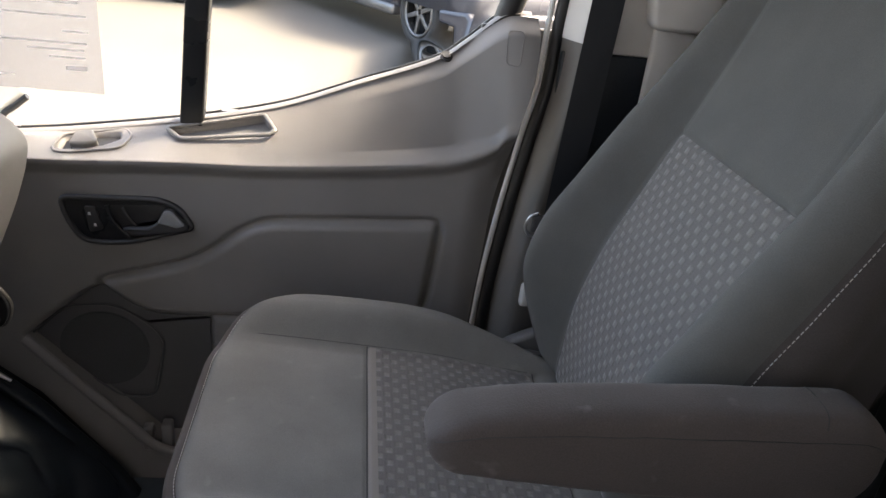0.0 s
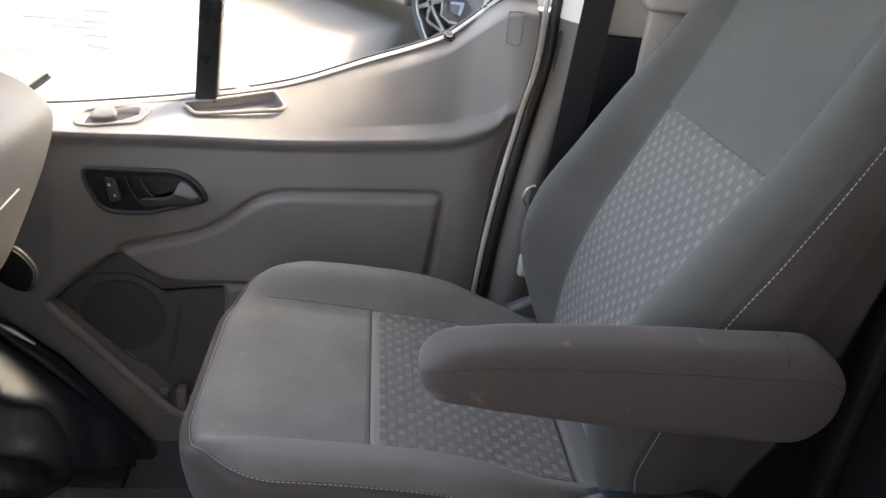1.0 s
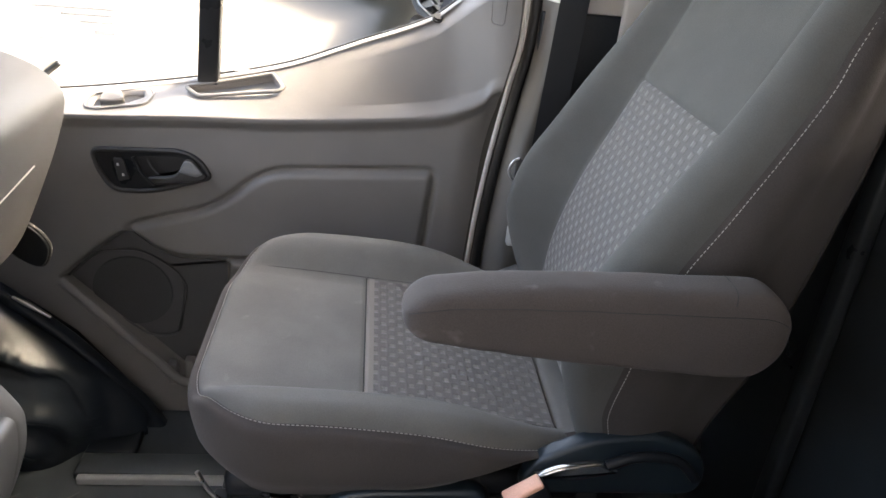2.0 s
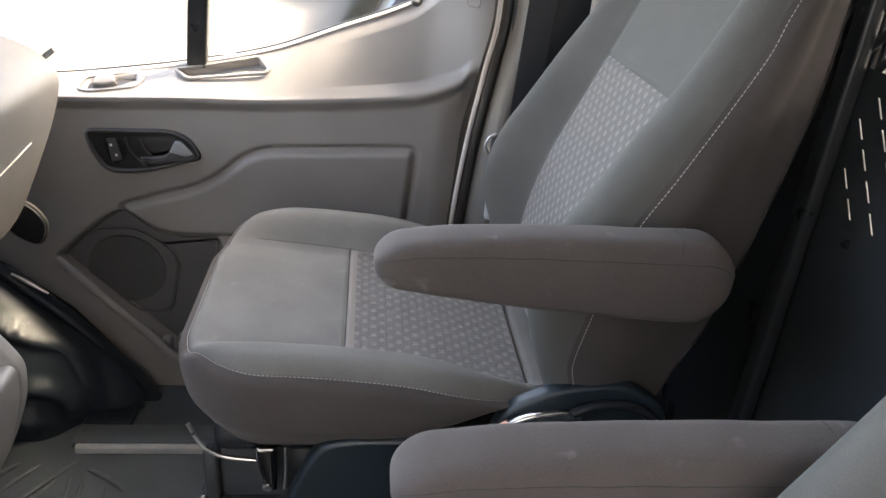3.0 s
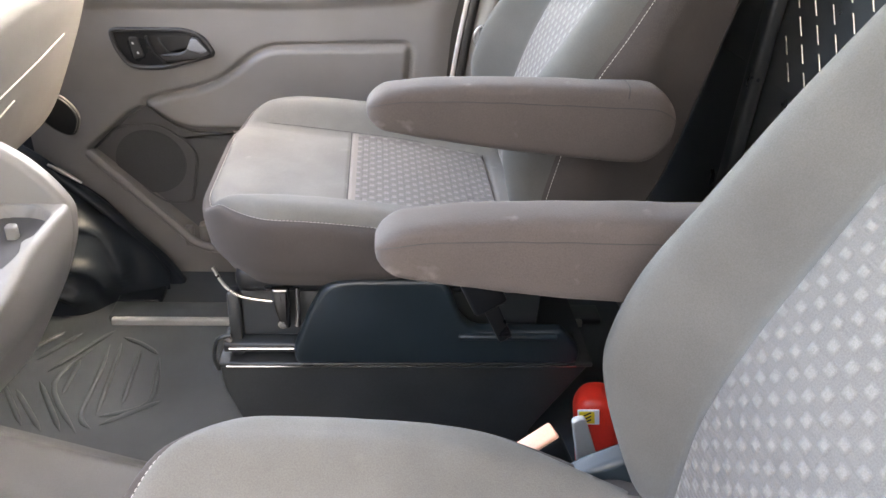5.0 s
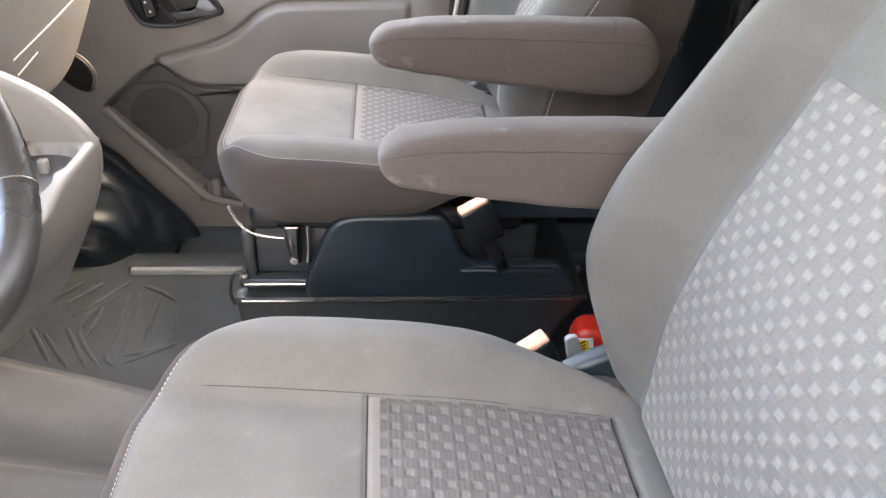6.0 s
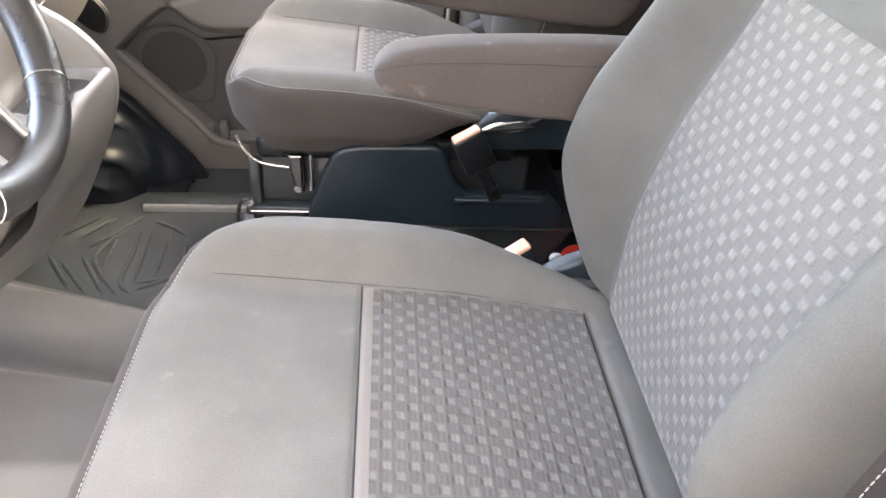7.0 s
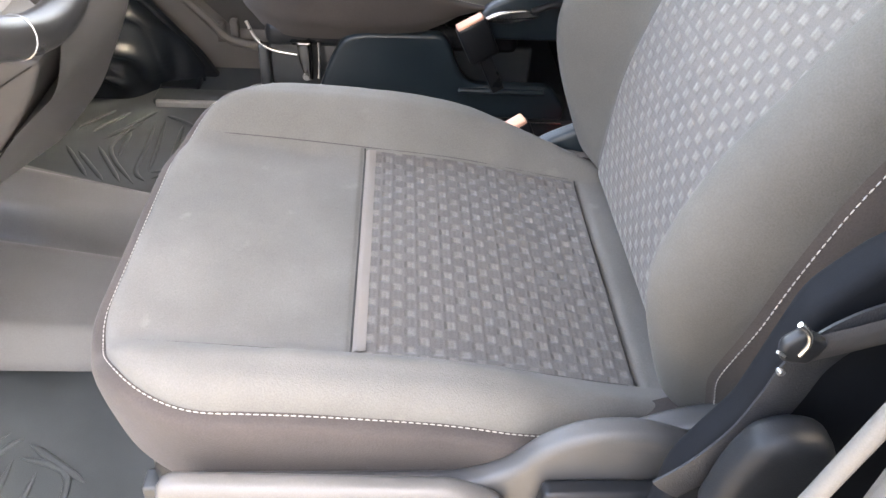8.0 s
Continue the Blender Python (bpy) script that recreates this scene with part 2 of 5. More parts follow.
def pad(outline, lo, hi, r, axes="xzy", steps=5):
    """A cushion-like solid: a 2D outline carried from lo to hi along the third axis, its rims rounded by r."""
    loop = [Vector(p) for p in outline]
    if area2(loop) < 0:
        loop.reverse()
    index = ["xyz".index(a) for a in axes]
    bm = bmesh.new()

    def ring(d, h):
        out = []
        for p in inset(loop, d):
            co = [0, 0, 0]
            co[index[0]], co[index[1]], co[index[2]] = p.x, p.y, h
            out.append(bm.verts.new(co))
        return out

    rings = []
    for k in range(steps + 1):
        a = k / steps * math.pi / 2
        rings.append(ring(r * (1 - math.sin(a)), lo + r * (1 - math.cos(a))))
    for k in range(steps + 1):
        a = (1 - k / steps) * math.pi / 2
        rings.append(ring(r * (1 - math.sin(a)), hi - r * (1 - math.cos(a))))
    n = len(loop)
    for a, b in zip(rings, rings[1:]):
        for i in range(n):
            bm.faces.new((a[i - 1], a[i], b[i], b[i - 1]))
    bm.faces.new(rings[0])
    bm.faces.new(rings[-1])
    bmesh.ops.recalc_face_normals(bm, faces=bm.faces)
    bmesh.ops.triangulate(bm, faces=[f for f in bm.faces if len(f.verts) > 4])
    return smooth(bm, 35)


def box(lo, hi, bevel=0.004, seg=2):
    bm = bmesh.new()
    bmesh.ops.create_cube(bm, size=1.0)
    for v in bm.verts:
        v.co = Vector([lo[i] + (v.co[i] + 0.5) * (hi[i] - lo[i]) for i in range(3)])
    if bevel:
        bmesh.ops.bevel(bm, geom=bm.edges[:], offset=bevel, segments=seg, affect="EDGES", profile=0.5)
    return smooth(bm, 50)


def tube(points, r, sides=8, closed=False, flat=1.0, bm=None):
    """A tube along 3D points; r is a number or one a point. flat: its height over its width."""
    bm = bm or bmesh.new()
    pts = [Vector(p) for p in points]
    n, rings, last = len(pts), [], None
    for i, p in enumerate(pts):
        a = pts[i - 1] if (i or closed) else pts[0]
        b = pts[(i + 1) % n] if (i + 1 < n or closed) else pts[-1]
        t = (b - a).normalized()
        ref = last if last is not None else (Vector((0, 0, 1)) if abs(t.z) < 0.9 else Vector((1, 0, 0)))
        side = t.cross(ref).normalized()
        up = side.cross(t).normalized()
        last = up
        rad = r[i] if isinstance(r, (list, tuple)) else r
        rings.append([bm.verts.new(p + rad * (math.cos(q) * side + flat * math.sin(q) * up)) for q in (2 * math.pi * k / sides for k in range(sides))])
    pairs = list(zip(rings, rings[1:])) + ([(rings[-1], rings[0])] if closed else [])
    for a, b in pairs:
        for k in range(sides):
            bm.faces.new((a[k - 1], a[k], b[k], b[k - 1]))
    if not closed:
        bm.faces.new(rings[0][::-1])
        bm.faces.new(rings[-1])
    bmesh.ops.recalc_face_normals(bm, faces=bm.faces)
    return smooth(bm, 60)


def disc(r, depth, seg=20, bevel=0.0):
    bm = bmesh.new()
    bmesh.ops.create_cone(bm, cap_ends=True, segments=seg, radius1=r, radius2=r, depth=depth)
    if bevel:
        bmesh.ops.bevel(bm, geom=[e for e in bm.edges if e.calc_face_angle(0) > 1], offset=bevel, segments=2, affect="EDGES")
    return smooth(bm, 40)


def moved(bm, m):
    bmesh.ops.transform(bm, matrix=m, verts=bm.verts)
    return bm


def dashes(points, every, length, r):
    """Thread stitches along 3D points, joined into one seam."""
    bm = bmesh.new()
    pts = [Vector(p) for p in points]
    total = [0.0]
    for a, b in zip(pts, pts[1:]):
        total.append(total[-1] + (b - a).length)

    def along(s):
        i = min(max(int(np.searchsorted(total, s)) - 1, 0), len(pts) - 2)
        f = (s - total[i]) / max(total[i + 1] - total[i], 1e-9)
        return pts[i].lerp(pts[i + 1], f)

    s = 0.0
    while s + length < total[-1]:
        a, b = along(s), along(s + length)
        tube([a, a.lerp(b, 0.5) + Vector((0, 0, r * 0.4)), b], [r * 0.6, r, r * 0.6], 5, bm=bm)
        s += every
    return bm


# ---------------------------------------------------------------- ground and floor
def structure(name, bm, material, label="", category=""):
    ob = part(name, bm, material, None)
    return tagged(ob, label, category, kind="structure")


def floor_height(x, y):
    """Flat in the cab, rising into the toe board."""
    return 0.32 * step(-0.78, -1.15, x)


def ground_height(y):
    """The lot rises gently away from the passenger side."""
    return -0.63 + 0.0253 * min(max(y - 1.0, 0.0), 13.0)


ground = structure("ground", sheet(lambda u, v: (u, v, ground_height(v) + 0.01 * noise.noise((u * 0.3, v * 0.3, 0))), sorted(set(span(-14, 14, 56) + [-600, -120, -40, 40, 120, 600])), sorted(set(span(-14, 20, 60) + [-600, -120, -40, 40, 120, 600])), flip=True), CONCRETE, "pale sunlit concrete parking lot", "ground")
floor = structure("floor", sheet(lambda u, v: (u, v, floor_height(u, v)), span(-1.3, 0.7, 120), span(-0.92, 0.95, 120), flip=True), RUBBER, "dark grey rubber cab floor covering with moulded chevron ribs", "floor")


def tunnel(u, v):
    """The tunnel cover: two soft swells with a shallow fold between them."""
    far = 0.247 - 0.33 * (u + 0.44)
    y = -0.245 + v * (far + 0.245)
    fold = 0.03 - 0.19 * (u + 0.44)
    swell = 0.060 * step(0, 0.10, v) * step(1, 0.84, v) - 0.050 * math.exp(-(((y - fold) / 0.036) ** 2))
    return (u, y, floor_height(u, 0.0) + 0.010 + swell + 0.0015 * noise.noise((u * 5, y * 9, 2.0)))


part("tunnel_mat", sheet(tunnel, span(-1.2, -0.20, 60), span(0, 1, 80), flip=True), surface("grey_vinyl", (0.165, 0.170, 0.177), 0.40, fine=700, bump=0.35, stain=0.12, big=4), floor, "smooth grey vinyl over the tunnel")


def rib(points, w=0.008, h=0.007):
    """A raised rib moulded into the floor covering."""
    pts = [Vector((x, y, floor_height(x, y) + 0.001)) for x, y in points]
    n = len(pts) - 1
    return tube(pts, [w * min(1.0, 0.15 + 4.0 * min(k, n - k) / n) for k in range(n + 1)], 8, flat=h / w)


RIBS = [
    [(-0.587, 0.604), (-0.649, 0.512)], [(-0.52, 0.615), (-0.613, 0.475)], [(-0.544, 0.563), (-0.588, 0.438), (-0.499, 0.297)],
    [(-0.561, 0.513), (-0.561, 0.406)], [(-0.517, 0.567), (-0.509, 0.454), (-0.506, 0.346), (-0.476, 0.308)],
    [(-0.494, 0.571), (-0.485, 0.454), (-0.478, 0.346)], [(-0.446, 0.549), (-0.438, 0.368)],
    [(-0.402, 0.522), (-0.389, 0.38), (-0.472, 0.342)], [(-0.364, 0.385), (-0.465, 0.318)], [(-0.618, 0.445), (-0.530, 0.304)],
    [(-0.655, 0.422), (-0.565, 0.305)], [(-0.690, 0.445), (-0.605, 0.320)], [(-0.625, 0.610), (-0.690, 0.520)], [(-0.495, 0.59), (-0.447, 0.564), (-0.407, 0.531)],
]
for y_side in (1, -1):
    for line in RIBS:
        part("floor_rib", rib(curve_loop([(x, y * y_side - (0.06 if y_side < 0 else 0)) for x, y in line], 5, False), 0.0056, 0.0042), RUBBER, floor)

# Added unseen wall: holds back driver-side sky and bounces cool light in.
structure("wall_unseen", box((-12, -3.6, -0.65), (14, -3.3, 4.1), 0.02), surface("unseen_wall_stucco", (0.36, 0.37, 0.385), 0.9, fine=60, bump=0.3, stain=0.15, big=1.0), "unseen plain wall added to block and bounce driver-side light", "wall")
structure("underbody", box((-1.3, -0.93, -0.22), (2.6, 0.98, -0.03), 0.01), STEEL, "dark underside of the vehicle", "underbody")

# threshold of the passenger door: a step with a pale edge
sill = thing("door_sill", "dark grey ribbed door sill step with a pale worn edge", "sill")
part("tread", box((-0.545, 0.650, -0.01), (0.6, 0.712, 0.014), 0.005), RUBBER, sill)
part("tread_end", box((-0.545, 0.713, -0.01), (-0.446, 0.82, 0.014), 0.006), CARPET, sill, "black moulded end of the step")
part("edge_strip", box((-0.535, 0.636, -0.01), (0.55, 0.651, 0.016), 0.005), surface("worn_grey_edge", (0.36, 0.37, 0.37), 0.45, fine=700, bump=0.2), sill, "pale grey worn edge strip")

# black moulded footwell lining and wheel housing ahead of the door
lining = thing("footwell_lining", "black moulded footwell lining over the wheel housing", "lining")


part("side_lining", pad(rounded_poly([(-1.24, -0.04), (-0.388, -0.04), (-0.448, 0.064), (-0.49, 0.112), (-0.57, 0.210), (-0.628, 0.265), (-0.69, 0.322), (-0.80, 0.40), (-1.24, 0.56)], 0.02), 0.806, 0.84, 0.010), CARPET, lining)
part("backing", box((-1.05, 0.906, -0.2), (-0.28, 0.914, 0.40), 0.003), SEAL, lining, "black seal behind the door edge")


FOOT_Y = [(-1.25, 0.66), (-0.62, 0.672), (-0.585, 0.690), (-0.555, 0.725), (-0.52, 0.75), (-0.47, 0.765), (-0.44, 0.785)]
FOOT_Z = [(-1.25, 0.46), (-0.75, 0.34), (-0.63, 0.25), (-0.545, 0.17), (-0.475, 0.10), (-0.44, 0.04)]


FOLDS = [
    [(-0.72, 0.262), (-0.623, 0.212), (-0.567, 0.178), (-0.536, 0.106), (-0.525, 0.04)],
    [(-0.74, 0.170), (-0.654, 0.135), (-0.590, 0.112), (-0.562, 0.075), (-0.556, 0.02)],
    [(-0.76, 0.100), (-0.66, 0.066), (-0.61, 0.030)],
]
FOLD_LINES = [curve_loop([(x, z, 0) for x, z in line], 6, False) for line in FOLDS]


def fold_height(x, z):
    """Soft moulded ridges that fade out at their ends."""
    h = 0.0
    for line in FOLD_LINES:
        d, k = min(((p[0] - x) ** 2 + (p[1] - z) ** 2, i) for i, p in enumerate(line))
        n = len(line) - 1
        h += min(1.0, 0.25 + 4.0 * min(k, n - k) / n) * math.exp(-d / 0.014 ** 2)
    return h


def arch(u, v):
    """The bulging wheel housing with moulded folds, from the floor up to the lining."""
    y0, zt = soft_table(FOOT_Y, u), soft_table(FOOT_Z, u)
    a = v * math.pi / 2
    z = zt * math.sin(a) - 0.002
    return (u, y0 + (0.800 - y0) * (1 - math.cos(a)) - 0.022 * fold_height(u, z) * step(0.0, 0.2, v) * step(1.0, 0.8, v), z)


part("housing", sheet(arch, span(-1.24, -0.44, 120), span(0, 1, 60), flip=True), CARPET, lining)
part("toe_board", sheet(lambda u, v: (-0.78 - 0.35 * v - 0.02 * math.sin(u * 30), u, 0.0 + 0.5 * v ** 1.2), span(-0.86, 0.90, 44), span(0, 1, 16)), CARPET, lining)
part("bright_clip", tube([(-0.668, 0.798, 0.318), (-0.64, 0.798, 0.301), (-0.603, 0.798, 0.275)], [0.003, 0.0055, 0.003], 8), SATIN, lining, "bright metal door check strap")

# ---------------------------------------------------------------- body shell that closes the cab
SHELL = surface("grey_headliner", (0.34, 0.33, 0.315), 0.9, fine=800, bump=0.3)
structure("ceiling", box((-0.75, -0.9, 1.56), (2.6, 0.95, 1.60), 0.01), SHELL, "pale grey headliner", "ceiling")
structure("wall_front", box((-1.3, -0.95, -0.05), (-1.25, 0.95, 0.62), 0.01), CARPET, "black bulkhead below the windscreen", "wall")
structure("wall_rear", box((2.55, -0.95, -0.05), (2.6, 0.95, 1.15), 0.01), WHITE, "white rear of the load space", "wall")
structure("wall_left", box((0.30, -0.97, -0.1), (2.6, -0.92, 1.57), 0.01), WHITE, "white side of the load space", "wall")
structure("wall_right", box((0.72, 0.95, -0.1), (2.6, 1.0, 1.57), 0.01), WHITE, "white side of the load space", "wall")
structure("load_floor", box((0.7, -0.92, -0.04), (2.55, 0.95, 0.0), 0.005), RUBBER, "dark load space floor", "floor")
for s in (-1, 1):
    structure("windscreen_pillar", tube([(-1.28, 0.9 * s, 0.62), (-0.7, 0.86 * s, 1.5)], 0.045, 10), PILLAR, "grey windscreen pillar", "pillar")


# ---------------------------------------------------------------- passenger door
DOOR = thing("door_1", "closed passenger door with moulded taupe trim and a window", "door", kind="structure")
BELT = [(-0.75, 0.672), (-0.57, 0.688), (-0.45, 0.705), (-0.32, 0.727), (-0.16, 0.764), (-0.03, 0.814), (0.106, 0.868), (0.152, 0.903), (0.194, 0.940), (0.217, 0.951), (0.30, 0.951)]
LEDGE = [(-0.75, 0.668), (-0.52, 0.674), (-0.33, 0.683), (-0.155, 0.688), (0.11, 0.711), (0.17, 0.728), (0.205, 0.747), (0.22, 0.766), (0.26, 0.785)]
POCKET = [Vector(p) for p in rounded_poly([(-0.197, 0.580), (0.124, 0.597), (0.113, 0.43), (0.095, 0.388), (-0.392, 0.382), (-0.466, 0.443), (-0.285, 0.497)], [0.05, 0.02, 0.03, 0.03, 0.05, 0.02, 0.07])]
SPEAKER = [Vector(p) for p in rounded_poly([(-0.604, 0.326), (-0.505, 0.415), (-0.465, 0.440), (-0.394, 0.378), (-0.27, 0.376), (-0.27, 0.092), (-0.376, 0.094), (-0.49, 0.212)], [0.008, 0.05, 0.02, 0.04, 0.01, 0.02, 0.02, 0.05])]


def poly_depth(loop, x, z):
    """Signed distance inside a 2D loop (positive inside)."""
    best, inside = 9.0, False
    p = Vector((x, z))
    for i, b in enumerate(loop):
        a = loop[i - 1]
        ab = b - a
        l2 = ab.length_squared
        t = min(max((p - a).dot(ab) / l2, 0), 1) if l2 > 0 else 0
        best = min(best, (p - a - ab * t).length)
        if (a.y > z) != (b.y > z) and x < (b.x - a.x) * (z - a.y) / (b.y - a.y) + a.x:
            inside = not inside
    return best if inside else -best


def door_face(x, z):
    """How far out (y) the trim lies at a place of the door."""
    top, led = soft_table(BELT, x), soft_table(LEDGE, x)
    y = 0.852 + 0.012 * step(0.60, 0.45, z)
    if z > led - 0.03:
        if z < led:
            y -= 0.014 * step(led - 0.03, led - 0.004, z)
        else:
            up, high = z - led, max(top - led, 0.02)
            f = min(up / high, 1.0)
            ramp = 0.838 + 0.092 * f ** 0.85
            bevel = max(1 - 0.03 / high, 0.05)
            wall = 0.838 + 0.036 * min(up / 0.018, 1) * step(0.25, 0.13, x) + 0.028 * min(f / bevel, 1) + 0.030 * step(bevel, 1.0, f)
            mix = step(0.17, -0.10, x)
            y = ramp * mix + wall * (1 - mix)
    d = poly_depth(POCKET, x, z)
    y += -0.006 * step(0.0, 0.014, d) + 0.011 * math.exp(-(((d + 0.003) / 0.0055) ** 2))
    s = poly_depth(SPEAKER, x, z)
    y += 0.03 * step(-0.004, 0.012, s)
    y += 0.03 * step(0.16, 0.27, x) * step(led - 0.02, led - 0.08, z) - 0.0
    return y


def door_bottom(x):
    return lerp_table([(-0.75, 0.335), (-0.70, 0.296), (-0.656, 0.264), (-0.585, 0.204), (-0.48, 0.063), (-0.395, -0.08), (0.3, -0.08)], x)


def door_edge(z):
    """Rear edge of the trim."""
    return soft_table([(0.0, 0.188), (0.4, 0.201), (0.51, 0.208), (0.627, 0.214), (0.71, 0.230), (0.76, 0.237), (0.835, 0.254), (0.90, 0.257), (0.98, 0.25)], z)


AT_CUBBY = pose(-0.255, 0.886, 0.716, 30, -8, 0)
AT_SWITCH = pose(-0.460, 0.885, 0.690, 16, -5, 0)
CUBBY = [Vector(p) for p in rounded_poly([(-0.090, 0.028), (-0.064, 0.000), (0.083, -0.002), (0.092, 0.006), (0.072, 0.046), (0.014, 0.038)], [0.008, 0.010, 0.008, 0.008, 0.008, 0.02])]
SLOTS = [[Vector(p) for p in rounded_poly(q, 0.005)] for q in ([(-0.050, -0.013), (-0.049, 0.022), (-0.028, 0.027), (-0.028, -0.014)], [(-0.004, -0.006), (-0.004, 0.031), (0.041, 0.034), (0.044, 0.011), (0.014, -0.007)])]
WELLS = [(AT_CUBBY, CUBBY, 0.030)] + [(AT_SWITCH, s, 0.014) for s in SLOTS]


def door_point(u, v):
    x = -0.72 + u * (door_edge(-0.05 + 0.98 * v) + 0.72)
    lo, hi = door_bottom(x), soft_table(BELT, x)
    z = lo + (hi - lo) * v
    p = Vector((x, door_face(x, z), z))
    if z > 0.66 and x < -0.1:
        for m, loop, deep in WELLS:
            q = m.inverted() @ p
            if abs(q.z) < 0.03:
                d = poly_depth(loop, q.x, q.y)
                if d > 0:
                    p = p - m.col[2].xyz * deep * step(0.0, 0.006, d)
    return p


trim = part("trim_panel", sheet(door_point, span(0, 1, 260), sorted(set(span(0, 0.84, 180) + span(0.84, 1, 110))), flip=True), DOORTRIM, DOOR)
part("window_rail", sheet(lambda u, v: (u, 0.926 + 0.024 * v, soft_table(BELT, u) + 0.004 * math.sin(v * 3.14)), span(-0.72, 0.25, 90), span(0, 1, 6)), DOORTRIM, DOOR)
part("belt_seal", tube([(x, 0.953, soft_table(BELT, x) + 0.002) for x in span(-0.72, 0.2, 60)], 0.0035, 6), SEAL, DOOR, "thin black window seal")
part("outer_skin", box((-0.9, 0.985, -0.25), (0.27, 1.0, 0.66), 0.005), WHITE, DOOR, "white painted outer door skin")

# window, divider bar and frame
def window_skin(u, v, out):
    return (u, 0.955 + out - 0.06 * v, soft_table(BELT, u) - 0.03 + v * (1.42 - soft_table(BELT, u)))


both_faces = [(v, 0.0) for v in span(0, 1, 8)] + [(v, 0.004) for v in span(1, 0, 8)] + [(0.0, 0.0)]
pane = sheet(lambda u, k: window_skin(u, *both_faces[k]), span(-0.85, 0.22, 30), list(range(len(both_faces))))
win = part("window", pane, GLASS, DOOR, "clear side window")
win.visible_shadow = False
part("divider_bar", box((-0.019, -0.014, 0), (0.019, 0.014, 0.75), 0.004), BLACK, DOOR, "black window divider bar").matrix_basis = pose(-0.306, 0.925, 0.725, 4, 5.4, 0)
part("window_frame_rear", tube([(0.205, 0.95, 0.91), (0.25, 0.93, 1.1), (0.3, 0.88, 1.42)], 0.022, 8), SEAL, DOOR, "black window frame")
part("window_frame_top", tube([(0.3, 0.88, 1.42), (-0.3, 0.88, 1.42), (-0.72, 0.88, 1.40)], 0.022, 8), SEAL, DOOR, "black window frame")
part("window_frame_front", tube([(-0.72, 0.88, 1.40), (-0.95, 0.93, 0.95), (-1.0, 0.95, 0.6)], 0.022, 8), SEAL, DOOR, "black window frame")


def on_door(x, z, out=0.0):
    return Vector((x, door_face(x, z) - out, z))


def door_pad(name, outline, z_out, thick, r, material, parent, label=""):
    """A plate laid on the door trim: its outline in (x, z), its face out from the trim."""
    cx = sum(p[0] for p in outline) / len(outline)
    cz = sum(p[1] for p in outline) / len(outline)
    y = door_face(cx, cz)
    return part(name, pad(outline, y - z_out, y - z_out + thick, r), material, parent, label)


for zz, a, b in ((0.768, -0.252, -0.240), (0.757, -0.262, -0.230), (0.746, -0.260, -0.233)):
    part("glass_mark", box((a, 0.9385, zz), (b, 0.9392, zz + 0.004), 0.0), INK, DOOR, "faint grey glass marking")
for zz, a, b in ((0.694, -0.612, -0.590), (0.685, -0.612, -0.575)):
    part("glass_mark", box((a, 0.9385, zz), (b, 0.9392, zz + 0.004), 0.0), INK, DOOR, "faint grey glass marking")

# inner release: bezel, recess, lever, lock buttons
bezel_line = rounded_poly([(-0.507, 0.607), (-0.350, 0.612), (-0.316, 0.598), (-0.296, 0.562), (-0.412, 0.527), (-0.477, 0.529), (-0.500, 0.570)], [0.014, 0.03, 0.02, 0.010, 0.03, 0.02, 0.02])
bezel = door_pad("release_bezel", bezel_line, 0.002, 0.010, 0.003, BLACK, DOOR, "glossy black release handle bezel")
BY = door_face(-0.40, 0.568)
part("bezel_rim", tube([(p[0], BY - 0.003, p[1]) for p in bezel_line], 0.0050, 8, closed=True), DARKTRIM, bezel, "satin dark bezel rim")
part("recess", pad(rounded_poly([(-0.432, 0.597), (-0.345, 0.600), (-0.312, 0.572), (-0.318, 0.562), (-0.400, 0.540), (-0.420, 0.560)], 0.012), BY - 0.0030, BY + 0.002, 0.0006), SEAL, bezel, "deep black finger recess")
part("recess_edge", tube(curve_loop([(-0.434, BY - 0.004, 0.596), (-0.424, BY - 0.006, 0.568), (-0.400, BY - 0.006, 0.541)], 5, False), 0.0035, 8), BLACK, bezel)
part("inner_cup", tube(curve_loop([(-0.408, BY - 0.005, 0.594), (-0.399, BY - 0.007, 0.576), (-0.386, BY - 0.007, 0.560)], 5, False), 0.0022, 8), DARKTRIM, bezel)
part("release_lever", pad(rounded_poly([(-0.410, 0.560), (-0.356, 0.566), (-0.340, 0.598), (-0.327, 0.599), (-0.299, 0.567), (-0.310, 0.557), (-0.396, 0.545)], [0.005, 0.015, 0.008, 0.012, 0.006, 0.01, 0.008]), BY - 0.016, BY - 0.004, 0.005), DARKTRIM, bezel, "satin dark release lever")
part("lever_tip", pad(rounded_poly([(-0.351, 0.574), (-0.340, 0.597), (-0.328, 0.597), (-0.306, 0.572), (-0.320, 0.566)], 0.005), BY - 0.018, BY - 0.012, 0.003), surface("worn_grey_lever", (0.20, 0.21, 0.22), 0.34, fine=1200, bump=0.1), bezel, "grey worn lever tip")
lock = part("lock_panel", pad(rounded_poly([(-0.470, 0.593), (-0.452, 0.593), (-0.442, 0.552), (-0.464, 0.546)], 0.005), BY - 0.006, BY, 0.002), DARKTRIM, bezel, "dark lock button panel")
for x, z in ((-0.462, 0.580), (-0.454, 0.560)):
    part("marking", pad(rounded_poly([(x - 0.002, z + 0.003), (x + 0.0015, z + 0.003), (x + 0.003, z - 0.002), (x - 0.002, z - 0.002)], 0.001), BY - 0.0075, BY - 0.005, 0.0005), WHITEINK, lock, "white lock mark")

